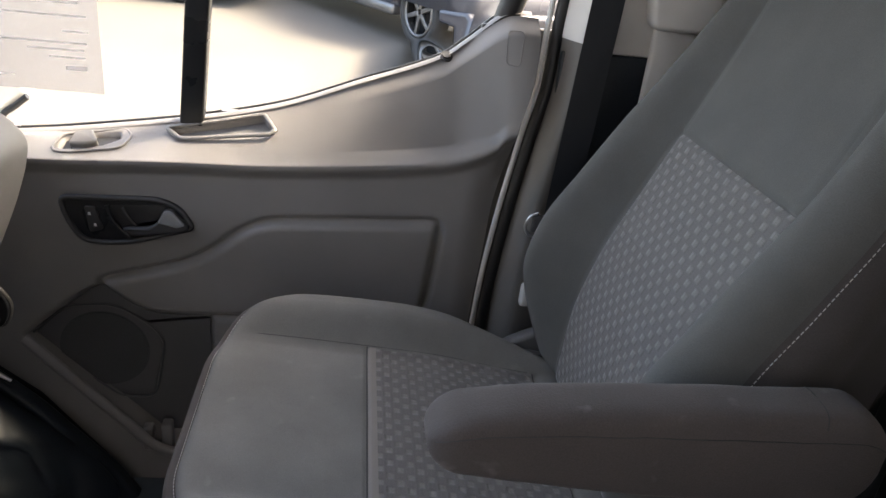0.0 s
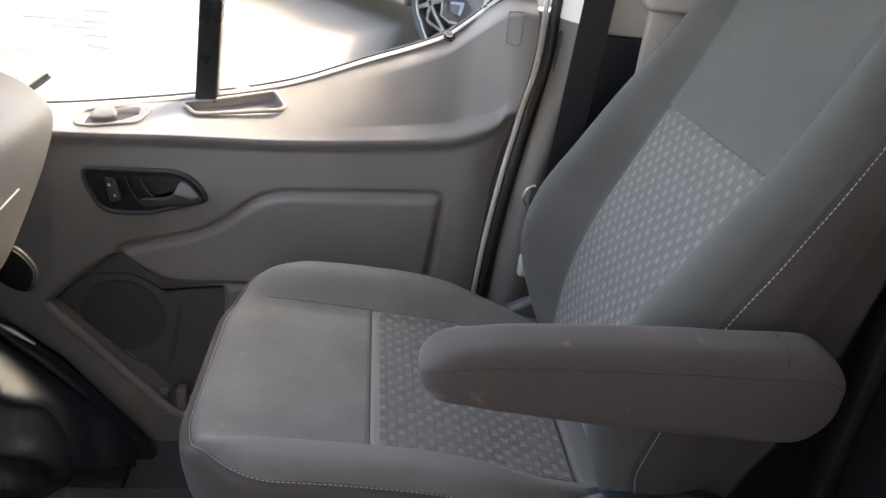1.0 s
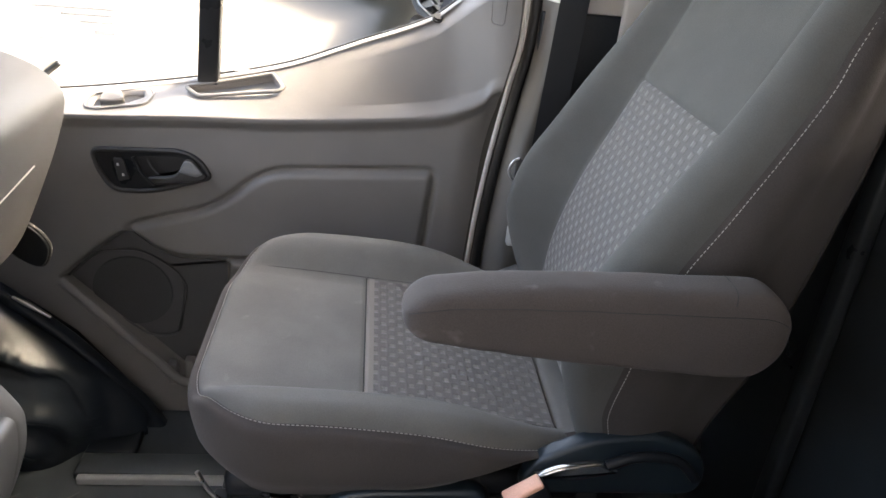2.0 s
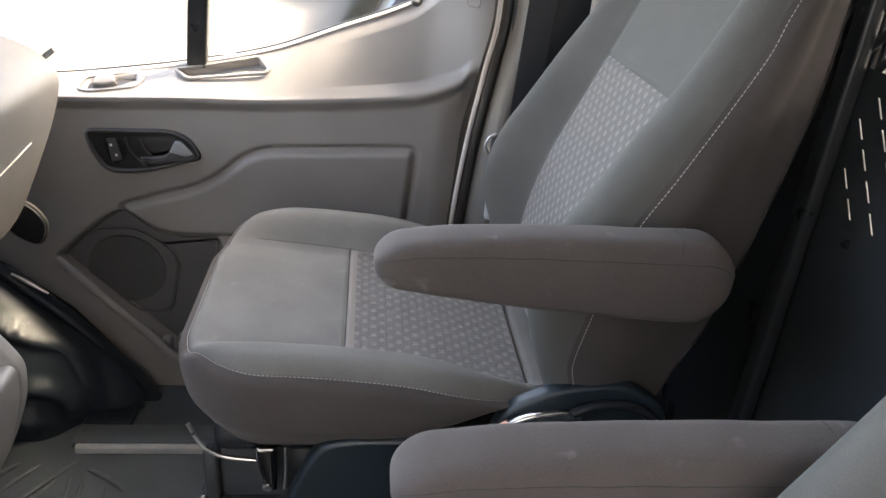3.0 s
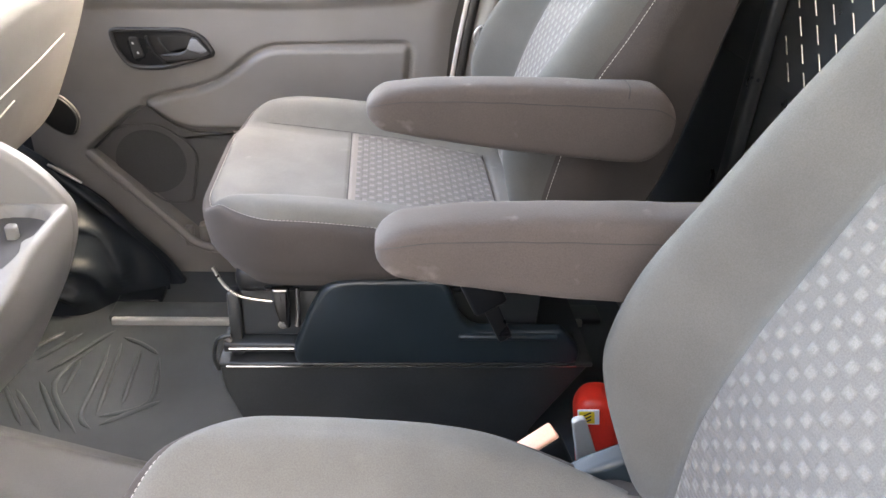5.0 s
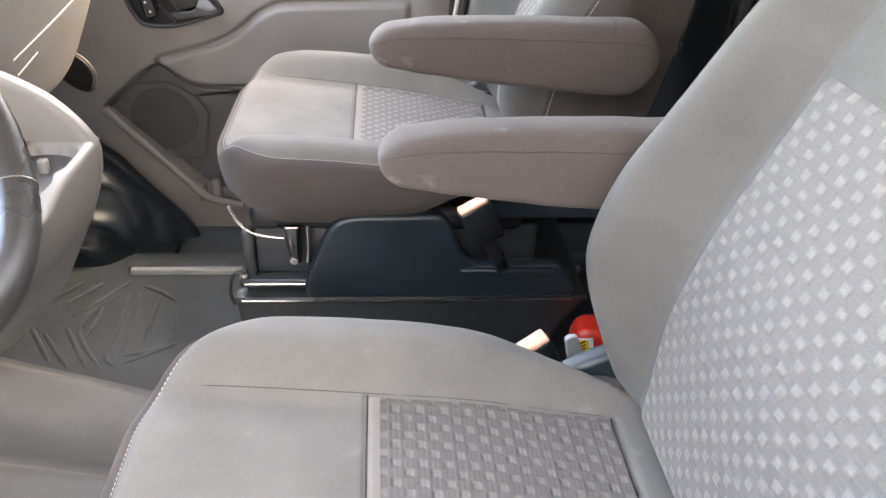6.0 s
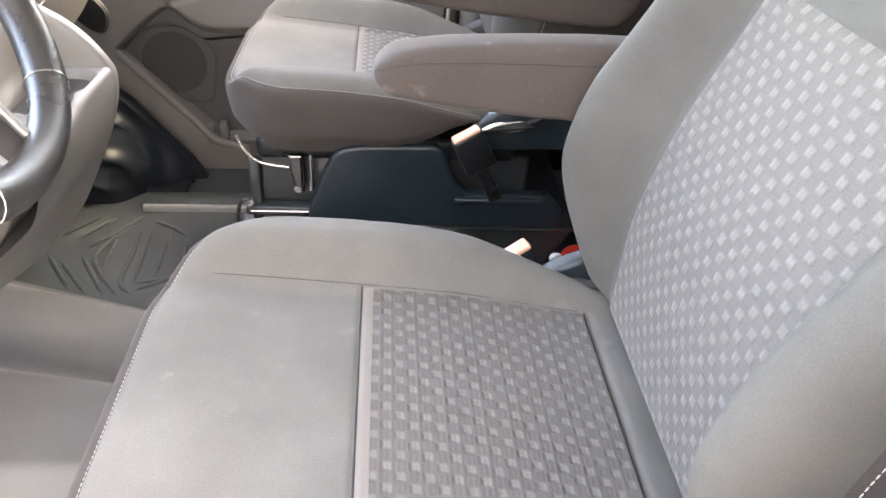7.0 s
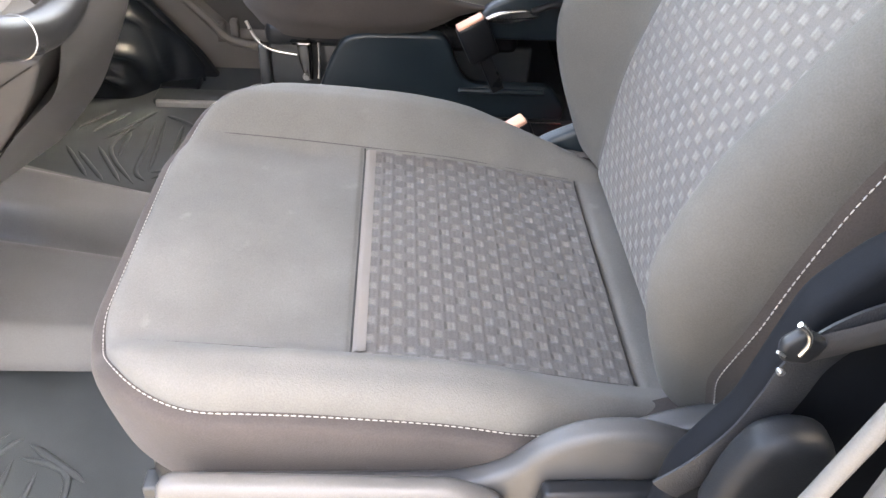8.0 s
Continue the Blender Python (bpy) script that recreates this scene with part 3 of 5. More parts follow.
# pocket in the ledge and the window switch
def ledge_plate(name, outline, lift, thick, r, material, parent, label="", at=(-0.255, 0.886, 0.716), tilt=(30, -8)):
    """A plate set into the sloping ledge top; outline in (x, up the slope)."""
    ob = part(name, pad(outline, -thick, lift, r, "xyz"), material, parent, label)
    ob.matrix_basis = pose(*at, tilt[0], tilt[1], 0)
    return ob


def ledge_ring(name, loop, m, r, material, label="", flat=0.8):
    return part(name, tube([m @ Vector((p.x, p.y, 0.001)) for p in loop], r, 8, closed=True, flat=flat), material, DOOR, label)


POCKETGREY = surface("shaded_grey_pocket", (0.20, 0.195, 0.19), 0.6, fine=1400, bump=0.2)
ledge_ring("cubby_rim", CUBBY, AT_CUBBY, 0.0040, DOORTRIM, "moulded rim of the ledge pocket")
ledge_plate("cubby_floor", CUBBY, -0.016, 0.032, 0.001, POCKETGREY, DOOR, "dark grey pocket floor")
SW = dict(at=(-0.460, 0.885, 0.690), tilt=(16, -5))
ledge_ring("switch_rim", [Vector(p) for p in rounded_poly([(-0.060, -0.019), (-0.055, 0.026), (0.045, 0.043), (0.060, 0.022), (0.050, -0.015), (-0.034, -0.027)], 0.014)], AT_SWITCH, 0.0025, DOORTRIM, "rim of the window switch")
# Shade in the switch slots is put in as darker slot floors.
for s_loop in SLOTS:
    ledge_plate("switch_recess", s_loop, -0.008, 0.018, 0.001, DARKTRIM, DOOR, "switch recess, its shade put in as dark plastic", **SW)
ledge_plate("window_switch", rounded_poly([(-0.033, -0.010), (-0.032, 0.028), (-0.004, 0.032), (0.013, -0.006), (-0.006, -0.013)], 0.007), 0.009, 0.022, 0.005, PILLAR, DOOR, "grey rocker window switch", **SW)

# speaker grille with rim, storage lip and small posts
grille_loop = rounded_poly([(-0.598, 0.312), (-0.536, 0.377), (-0.445, 0.384), (-0.385, 0.340), (-0.366, 0.308), (-0.388, 0.196), (-0.405, 0.189), (-0.446, 0.188)], [0.01, 0.03, 0.03, 0.02, 0.02, 0.012, 0.01, 0.03])
SPEAKTRIM = surface("dark_taupe_plastic", (0.080, 0.080, 0.083), 0.55, fine=1600, bump=0.25, stain=0.08)
gy = 0.864 + 0.03
part("speaker_panel", pad(inset([Vector(p) for p in SPEAKER][::-1] if area2([Vector(p) for p in SPEAKER]) < 0 else [Vector(p) for p in SPEAKER], 0.010), gy - 0.004, gy + 0.006, 0.003), SPEAKTRIM, DOOR, "dark taupe recessed speaker panel")
grille = part("speaker_grille", pad(grille_loop, gy - 0.007, gy + 0.002, 0.002), SPEAKTRIM, DOOR, "dark taupe speaker grille")
part("speaker_mesh", moved(disc(0.080, 0.006, 48, 0.002), pose(-0.472, gy - 0.0065, 0.290, 90, 0, 0)), surface("speaker_mesh_cloth", (0.048, 0.049, 0.052), 0.7, fine=420, bump=0.6, stain=0.15), grille, "darker round speaker mesh")
part("grille_rim", tube([(p[0], gy - 0.0105, p[1]) for p in inset([Vector(q) for q in grille_loop][::-1], -0.004)], 0.0022, 6, closed=True), SPEAKTRIM, grille)
lip_line = curve_loop([(-0.600, 0.858, 0.324), (-0.55, 0.852, 0.276), (-0.49, 0.848, 0.212), (-0.43, 0.845, 0.150), (-0.376, 0.843, 0.095), (-0.30, 0.843, 0.075)], 8, False)
part("storage_lip", tube(lip_line, 0.009, 10, flat=1.3), DOORTRIM, DOOR, "rounded lip of the low door pocket")
for x in (-0.398, -0.362):
    part("pocket_post", box((x - 0.010, 0.85, 0.08), (x + 0.010, 0.874, 0.132 + (x + 0.398) * 0.3), 0.004), DOORTRIM, DOOR)
knob = part("lock_knob", moved(disc(0.011, 0.010, 20, 0.003), pose(0.115, 0.93, 0.872, 35, 0, 0)), DARKTRIM, DOOR, "small grey lock knob")
part("cover_cap", tube([on_door(p.x, p.y, 0.0002) for p in rounded_poly([(0.206, 0.930), (0.231, 0.932), (0.228, 0.877), (0.206, 0.879)], 0.008)], 0.0011, 6, closed=True), DOORTRIM, DOOR, "small blanking cap outline")

# ---------------------------------------------------------------- door aperture, pillar and belt
jamb = thing("door_jamb", "white door frame edge with a black rubber seal", "door frame", kind="structure")
jl = [(0.208, 0.905, 0.05), (0.217, 0.905, 0.40), (0.232, 0.905, 0.58), (0.258, 0.91, 0.75), (0.274, 0.912, 0.84), (0.278, 0.915, 0.96), (0.29, 0.91, 1.1), (0.31, 0.90, 1.3)]
part("painted_edge", tube(curve_loop([(x, y, z) for x, y, z in jl], 8, False), 0.0052, 8), WHITE, jamb, "white painted door edge")
part("seal", tube(curve_loop([(x + 0.017, y - 0.006, z) for x, y, z in jl], 8, False), 0.011, 8), SEAL, jamb, "black rubber door seal")
# Added black box supplies the darkness between trim edge and jamb.
part("gap_filler", box((0.17, 0.935, -0.2), (0.30, 0.95, 0.93), 0.003), SEAL, jamb, "black filler for the dark gap behind the door edge")
pl = thing("wall_pillar", "beige grey moulded door pillar trim", "pillar", kind="structure")


def pillar_point(u, v):
    z = -0.02 + 1.5 * v
    x0 = soft_table([(-0.05, 0.228), (0.4, 0.240), (0.58, 0.254), (0.75, 0.280), (0.84, 0.295), (0.96, 0.301), (1.5, 0.33)], z)
    w = lerp_table([(-0.05, 0.16), (0.35, 0.10), (0.6, 0.065), (0.95, 0.06), (1.5, 0.10)], z)
    return (x0 + w * u, 0.905 - 0.055 * math.sin(min(u * 3.2, 1.57)) + 0.02 * max(u - 0.6, 0), z)


part("lower_cover", sheet(lambda u, v: pillar_point(u, v * 0.63), span(0, 1, 20), span(0, 1, 40)), PILLAR, pl)
part("upper_cover", sheet(lambda u, v: (lambda p: (p[0], p[1] - 0.004, p[2]))(pillar_point(u, 0.63 + v * 0.37)), span(0, 1, 20), span(0, 1, 20)), UPPERTRIM, pl, "pale upper pillar cover")
part("rear_cover", box((0.30, 0.885, -0.02), (0.74, 0.90, 0.905), 0.004), CARPET, pl, "black lining behind the pillar")
part("upper_rear_cover", box((0.33, 0.89, 0.905), (0.74, 0.91, 1.5), 0.004), UPPERTRIM, pl, "pale upper lining")
belt = thing("seat_belt", "dark seat belt webbing hanging from the pillar", "seat belt")
part("webbing", sheet(lambda u, v: (0.30 + 0.052 * u + 0.045 * v, 0.828 + 0.01 * v, 0.62 + 0.85 * v), span(0, 1, 4), span(0, 1, 24)), WEBBING, belt)
part("guide", tube(curve_loop([(0.262, 0.725, 0.678), (0.250, 0.725, 0.672), (0.244, 0.725, 0.655), (0.252, 0.725, 0.640), (0.266, 0.725, 0.638)], 5, False), 0.0025, 8), SATIN, belt, "dull metal belt guide loop")
part("anchor", box((0.262, 0.748, 0.494), (0.287, 0.766, 0.536), 0.006), GREYVINYL, belt, "grey belt anchor")
part("guide_plate", box((0.254, 0.722, 0.645), (0.285, 0.730, 0.675), 0.003), DARKTRIM, belt)
hookb = thing("grab_post", "pale moulded belt height adjuster on the pillar", "trim")
part("post_body", pad(rounded_poly([(0.43, 0.955), (0.53, 0.955), (0.545, 1.02), (0.42, 1.02)], 0.02), 0.845, 0.885, 0.01), UPPERTRIM, hookb)
part("post", box((0.445, 0.868, 0.70), (0.52, 0.884, 0.96), 0.006), UPPERTRIM, hookb)

# ---------------------------------------------------------------- bulkhead behind the seats
WALLX = 0.66
wall = thing("wall_partition", "black steel cargo partition with rows of slots", "partition", kind="structure")


def slotted(last, count):
    """The perforated field: columns of narrow slots, slanting through a thin sheet, in level rows."""
    bm = bmesh.new()
    z0, z1, pitch, wide, rowh, tall, t, slant = 0.712, 0.913, 0.0485, 0.0042, 0.0335, 0.0225, 0.0006, 0.77
    for i in range(count):
        yc = last - i * pitch
        cells = [(yc + wide / 2, yc + pitch - wide / 2, z0, z1)]
        low = z0
        for k in range(6):
            za = 0.727 + k * rowh
            if za + tall < z1 and yc + slant * (za + tall - 0.727) < 0.325:
                cells.append((yc - wide / 2, yc + wide / 2, low, za))
                low = za + tall
        cells.append((yc - wide / 2, yc + wide / 2, low, z1))
        for a, b, c, d in cells:
            vs = [bm.verts.new((WALLX + dx, yy + slant * (zz - 0.727), zz)) for dx in (0, t) for yy, zz in ((a, c), (b, c), (b, d), (a, d))]
            for f in ((0, 3, 2, 1), (4, 5, 6, 7), (0, 1, 5, 4), (1, 2, 6, 5), (2, 3, 7, 6), (3, 0, 4, 7)):
                bm.faces.new([vs[k] for k in f])
    bmesh.ops.recalc_face_normals(bm, faces=bm.faces)
    return bm


part("slotted_panel", slotted(0.271, 19), STEEL, wall, "black sheet with rows of slanting slots")
for k in range(28):
    y = -0.655 + 0.036 * k
    part("lattice_bar", box((WALLX, y - 0.004, 0.911), (WALLX + 0.004, y + 0.004, 1.30), 0.001), STEEL, wall)
for k in range(22):
    y = -0.60 + 0.048 * k
    part("lattice_brace", moved(box((-0.002, -0.006, -0.27), (0.002, 0.006, 0.27), 0.001), pose(WALLX - 0.002, y, 1.105, 45, 0, 0)), STEEL, wall)
part("lower_panel", box((WALLX + 0.004, -0.92, 0.0), (WALLX + 0.018, 0.95, 0.713), 0.002), STEEL, wall)
part("top_panel", box((WALLX + 0.004, -0.92, 1.30), (WALLX + 0.018, 0.95, 1.57), 0.002), STEEL, wall)


def slant_panel(a, b, c, d, top=0.913):
    """A flat upright sheet between slanting edges: y at the bottom (a, b) and at the top (c, d)."""
    bm = bmesh.new()
    vs = [bm.verts.new((WALLX + dx, y, z)) for dx in (0.004, 0.018) for y, z in ((a, 0.712), (b, 0.712), (d, top), (c, top))]
    for f in ((0, 3, 2, 1), (4, 5, 6, 7), (0, 1, 5, 4), (1, 2, 6, 5), (2, 3, 7, 6), (3, 0, 4, 7)):
        bm.faces.new([vs[k] for k in f])
    bmesh.ops.recalc_face_normals(bm, faces=bm.faces)
    return bm


part("side_panel", slant_panel(0.295, 0.95, 0.45, 0.95), STEEL, wall)
part("side_panel", slant_panel(-0.92, -0.60, -0.92, -0.445), STEEL, wall)
part("upper_side", box((WALLX + 0.004, 0.335, 0.911), (WALLX + 0.018, 0.95, 1.30), 0.002), STEEL, wall)
part("rib", box((0.636, 0.330, 0.0), (0.659, 0.364, 1.45), 0.006), STEEL, wall, "dark upright stiffener")


# ---------------------------------------------------------------- seats
FRONT, REAR, HALF = -0.215, 0.33, 0.251
CX, CY, CP = 0.125, 0.145, 1.95  # the long soft front corners


def half_width(x):
    """Half the cushion's width: straight sides, long soft front corners, a narrower rear."""
    t = max((CX - (x - FRONT)) / CX, 0.0)
    w = HALF - CY * (1 - max(1 - t**CP, 0.0) ** (1 / CP))
    return w * (1 - 0.20 * step(0.12, 0.34, x))


def edge_gap(x, y):
    """How far inside the cushion's outline a place is."""
    d = x - FRONT
    side = HALF * (1 - 0.20 * step(0.12, 0.34, x)) - abs(y)
    if d < CX and side < CY:
        a, b = (CX - d) / CX, (CY - side) / CY
        g = (a**CP + b**CP) ** (1 / CP)
        return (1 - g) * (a * CX + b * CY) / max(a + b, 1e-6)
    return min(d, side)


CUSHION_Z = [(-0.23, 0.499), (-0.12, 0.488), (0.0, 0.475), (0.12, 0.462), (0.25, 0.44), (0.34, 0.43)]
BOLSTER_H = [(-0.23, 0.026), (-0.19, 0.032), (-0.14, 0.041), (-0.08, 0.048), (0.0, 0.052), (0.10, 0.050), (0.2, 0.037), (0.34, 0.022)]


def cushion_z(x, y, seams=True):
    z = soft_table(CUSHION_Z, x) + soft_table(BOLSTER_H, x) * step(0.15, 0.215, abs(y))
    d, r = max(edge_gap(x, y), 0.0), 0.023 - 0.007 * step(-0.10, -0.20, x)
    if d < r:
        z -= r - math.sqrt(max(r * r - (r - d) ** 2, 0))
    if seams:
        z -= 0.0010 * math.exp(-(((abs(y) - 0.168) / 0.005) ** 2)) * step(-0.222, -0.20, x)
        if abs(y) < 0.168:
            z -= 0.0025 * math.exp(-(((x - 0.003) / 0.003) ** 2)) + 0.006 * math.exp(-(((x - 0.27) / 0.005) ** 2))
        z += 0.0022 * noise.noise((x * 7, y * 7, 3.1)) + 0.0006 * noise.noise((x * 40, y * 25, 1.0))
    return z


def cushion_ring():
    """The stitched outline, from the rear on one side round the front to the rear on the other."""
    pts = []
    for x in span(REAR, FRONT + CX, 36):
        pts.append((x, -half_width(x)))
    for k in range(1, 21):
        x = FRONT + CX * (1 - math.sin(k / 20 * math.pi / 2))
        pts.append((x, -half_width(x)))
    flat = HALF - CY
    for y in span(-flat, flat, 24)[1:-1]:
        pts.append((FRONT, y))
    other = [(x, -y) for x, y in reversed(pts[: 36 + 21])]
    return pts + other


BACK_X = [(0.40, 0.292), (0.47, 0.294), (0.52, 0.298), (0.60, 0.308), (0.69, 0.334), (0.775, 0.370), (0.855, 0.405), (0.95, 0.445), (1.10, 0.50), (1.2, 0.53)]
CREST_X = [(0.42, 0.300), (0.45, 0.288), (0.515, 0.262), (0.58, 0.241), (0.63, 0.236), (0.70, 0.256), (0.76, 0.291), (0.83, 0.333), (0.907, 0.382), (0.99, 0.428), (1.1, 0.485), (1.2, 0.515)]
STITCH_X = [(0.42, 0.325), (0.485, 0.309), (0.53, 0.298), (0.606, 0.303), (0.688, 0.322), (0.737, 0.340), (0.80, 0.374), (0.85, 0.399), (0.89, 0.420), (0.946, 0.450), (0.98, 0.463), (1.1, 0.517), (1.2, 0.545)]
SHELL_X = [(0.42, 0.445), (0.53, 0.469), (0.63, 0.490), (0.74, 0.512), (0.86, 0.534), (0.98, 0.552), (1.1, 0.565), (1.2, 0.575)]
LOW, HIGH = 0.445, 1.14


def back_half(z):
    w = 0.252 - 0.030 * step(0.62, 0.46, z) - 0.03 * step(0.85, 1.1, z)
    top = HIGH - z
    if top < 0.07:
        w -= 0.07 - math.sqrt(max(0.07**2 - (0.07 - top) ** 2, 0))
    return w


def back_x(z, y, seams=True, split=0.84):
    a, w = abs(y), back_half(z)
    base, edge = soft_table(BACK_X, z), soft_table(STITCH_X, z)
    crest = min(soft_table(CREST_X, z), edge - 0.012)
    inner = 0.152
    mid = inner + 0.62 * (w - inner)
    x = base + (crest - base) * step(inner - 0.004, mid, a)
    if a > mid:
        t = min((a - mid) / (w - mid), 1.0)
        x = crest + (edge - crest) * (1 - math.sqrt(max(1 - t * t, 0)))
    top, low = HIGH - z, z - LOW
    if top < 0.05:
        x += 0.05 - math.sqrt(max(0.05**2 - (0.05 - top) ** 2, 0))
    if low < 0.03:
        x += 0.03 - math.sqrt(max(0.03**2 - (0.03 - low) ** 2, 0))
    if seams:
        x += 0.003 * math.exp(-(((a - 0.155) / 0.0035) ** 2))
        if a < 0.155:
            x += 0.002 * math.exp(-(((z - split) / 0.003) ** 2))
        x += 0.0025 * noise.noise((z * 6, y * 6, 8.0))
    return x


ARM_TOP = [(0.036, 0.745), (0.10, 0.757), (0.20, 0.763), (0.345, 0.765), (0.40, 0.765), (0.440, 0.758)]
ARM_LOW = [(0.036, 0.702), (0.075, 0.694), (0.20, 0.677), (0.37, 0.663), (0.41, 0.663), (0.440, 0.670)]


def arm_point(x, q, grow=0.0):
    """A place on the armrest's skin: x along it, q round its section."""
    top, low = soft_table(ARM_TOP, x), soft_table(ARM_LOW, x)
    e = 1.0
    if x < 0.036 + 0.028:
        e = math.sqrt(max(1 - ((0.064 - x) / 0.028) ** 2, 0))
    if x > 0.440 - 0.044:
        e = math.sqrt(max(1 - ((x - 0.396) / 0.044) ** 2, 0))
    mid, h, w = (top + low) / 2, (top - low) / 2 * e, 0.029 * e ** 0.45
    c, s = math.cos(q), math.sin(q)
    n = 2 / 5.2
    y = w * math.copysign(abs(c) ** n, c)
    z = h * math.copysign(abs(s) ** n, s)
    z -= 0.002 * (y / 0.029) ** 2 * (1 if s > 0 else 0)
    f = 1 + grow / 0.03
    return Vector((x, y * f, mid + z * f + 0.0012 * noise.noise((x * 30, y * 30, z * 30))))


VALANCE = surface("grey_valance_plastic", (0.060, 0.061, 0.063), 0.40, fine=1200, bump=0.2)


def build_seat(x0, y0, inner, who, lean, arm_x, arm_z, split, back_y):
    """A bucket seat at y0; inner is the side (+1 or -1) on which its armrest hangs."""
    seat = thing("seat", "grey cloth " + who + " bucket seat with patterned insert and armrest", "seat", (x0, y0, 0), "front seats")

    # cushion
    xs = sorted(set(round(x, 4) for x in [FRONT + 0.04 * (k / 12) ** 2 for k in range(13)] + span(FRONT + 0.04, -0.012, 44) + span(-0.012, 0.012, 10) + span(0.012, REAR, 70)))
    side_v = span(-1, 1, 150)
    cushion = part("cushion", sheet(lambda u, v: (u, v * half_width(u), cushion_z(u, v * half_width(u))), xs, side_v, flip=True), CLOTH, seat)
    ins = part("cushion_insert", sheet(lambda u, v: (u, v, cushion_z(u, v, False) + 0.0022 - 0.004 * (step(0.160, 0.166, abs(v)) + step(0.010, 0.006, u))), span(0.006, 0.266, 64), span(-0.166, 0.166, 70), lambda u, v: (v, u), flip=True), BLOCKS, cushion, "patterned woven insert")
    part("insert_edge", sheet(lambda u, v: (u, v, cushion_z(u, v, False) + 0.0030 - 0.003 * step(0.009, 0.005, u)), span(0.005, 0.017, 8), span(-0.163, 0.163, 40), flip=True), PALECLOTH, cushion, "pale woven edge of the insert")
    for s in (-1, 1):
        part("cushion_seam", tube([(x, s * 0.1675, cushion_z(x, 0.1675, False) - 0.0010) for x in span(-0.195, 0.26, 60)], 0.00045, 5), SEAM, cushion)
    for x in (0.0035, 0.268):
        part("cushion_seam", tube([(x, y, cushion_z(x, y, False) - 0.001) for y in span(-0.166, 0.166, 40)], 0.0010, 5), SEAM, cushion)
    ring = cushion_ring()
    pts = [Vector((x, y, cushion_z(x, y, False))) for x, y in ring]

    def skirt(u, v):
        i = min(int(u), len(ring) - 1)
        p = pts[i]
        a, b = ring[max(i - 1, 0)], ring[min(i + 1, len(ring) - 1)]
        t = Vector((b[0] - a[0], b[1] - a[1])).normalized()
        out = Vector((t.y, -t.x)) * -1
        if out.dot(Vector((p.x - 0.08, p.y))) < 0:
            out = -out
        low = 0.386 + 0.042 * step(0.05, 0.2, p.x) + 0.03 * step(0.15, 0.28, p.x)
        bulge = 0.0155 * math.sin(v ** 0.4 * math.pi) ** 0.7 - 0.013 * step(0.65, 1.0, v) - 0.0010
        zz = p.z + 0.001 - (p.z - low) * v
        return (p.x + out.x * bulge, p.y + out.y * bulge, zz + 0.001 * noise.noise((p.x * 9, p.y * 9, v * 2)))

    part("side_skirt", sheet(skirt, [float(i) for i in range(len(ring))], [(k / 22) ** 1.6 for k in range(23)]), SKIRT, cushion, "brownish side cloth")
    lift = [p + Vector((0, 0, 0.0015)) for p in pts[8:-8]]
    part("stitching", dashes([Vector((p.x * 1.008, p.y * 1.008, p.z)) for p in lift], 0.0056, 0.0040, 0.0006), THREAD, cushion, "pale stitching")
    part("seat_pan", box((-0.17, -0.225, 0.36), (0.30, 0.225, 0.405), 0.015), BLACK, seat, "black seat pan")

    # backrest
    zs = sorted(set(round(z, 4) for z in span(LOW, split - 0.008, 66) + span(split - 0.008, split + 0.008, 8) + span(split + 0.008, HIGH, 40)))
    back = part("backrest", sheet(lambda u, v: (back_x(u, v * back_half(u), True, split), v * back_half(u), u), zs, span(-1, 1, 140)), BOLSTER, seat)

    back.matrix_basis = pose(0.004 * lean, back_y, 0.45) @ pose(0, 0, 0, 0, lean, 0) @ pose(0, 0, -0.45)

    def insert_half(z):
        return 0.150 - 0.012 * step(0.6, 0.46, z)

    part("backrest_insert", sheet(lambda u, v: (back_x(u, v * insert_half(u), False) - 0.0022 + 0.003 * (step(0.97, 1.0, abs(v)) + step(split - 0.006, split - 0.001, u)), v * insert_half(u), u), span(LOW + 0.012, split - 0.001, 80), span(-1, 1, 64), lambda u, v: (v * insert_half(u), u * 1.08)), BLOCKS, back, "patterned woven insert")
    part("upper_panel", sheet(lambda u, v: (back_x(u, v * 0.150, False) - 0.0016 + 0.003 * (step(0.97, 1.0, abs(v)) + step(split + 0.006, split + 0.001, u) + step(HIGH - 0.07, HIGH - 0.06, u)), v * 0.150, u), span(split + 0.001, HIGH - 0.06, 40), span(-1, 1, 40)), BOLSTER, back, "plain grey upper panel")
    for s in (-1, 1):
        def side(u, v, s=s):
            w = back_half(u)
            x0, x1 = back_x(u, s * w, False, split), soft_table(SHELL_X, u)
            x = x0 + (x1 - x0) * v
            return (x - 0.0015, s * (w + 0.010 * math.sin(min(v * 1.6, 1) * math.pi) - 0.03 * v * v), u)
        part("side_panel", sheet(side, span(LOW + 0.004, HIGH, 60), span(0, 1, 16), flip=s < 0), SKIRT, back, "brownish side cloth")
        line = [Vector((back_x(z, s * back_half(z), False, split) + 0.005, s * (back_half(z) + 0.0032), z)) for z in span(LOW + 0.03, HIGH - 0.05, 120)]
        part("stitching", dashes(line, 0.0056, 0.0040, 0.0006), THREAD, back, "pale stitching")
    part("rear_shell", sheet(lambda u, v: (soft_table(SHELL_X, u) - 0.02 * (1 - v * v) * 0 + 0.012 * (1 - v * v), v * (back_half(u) - 0.028), u), span(LOW, HIGH, 30), span(-1, 1, 20), flip=True), SKIRT, back)

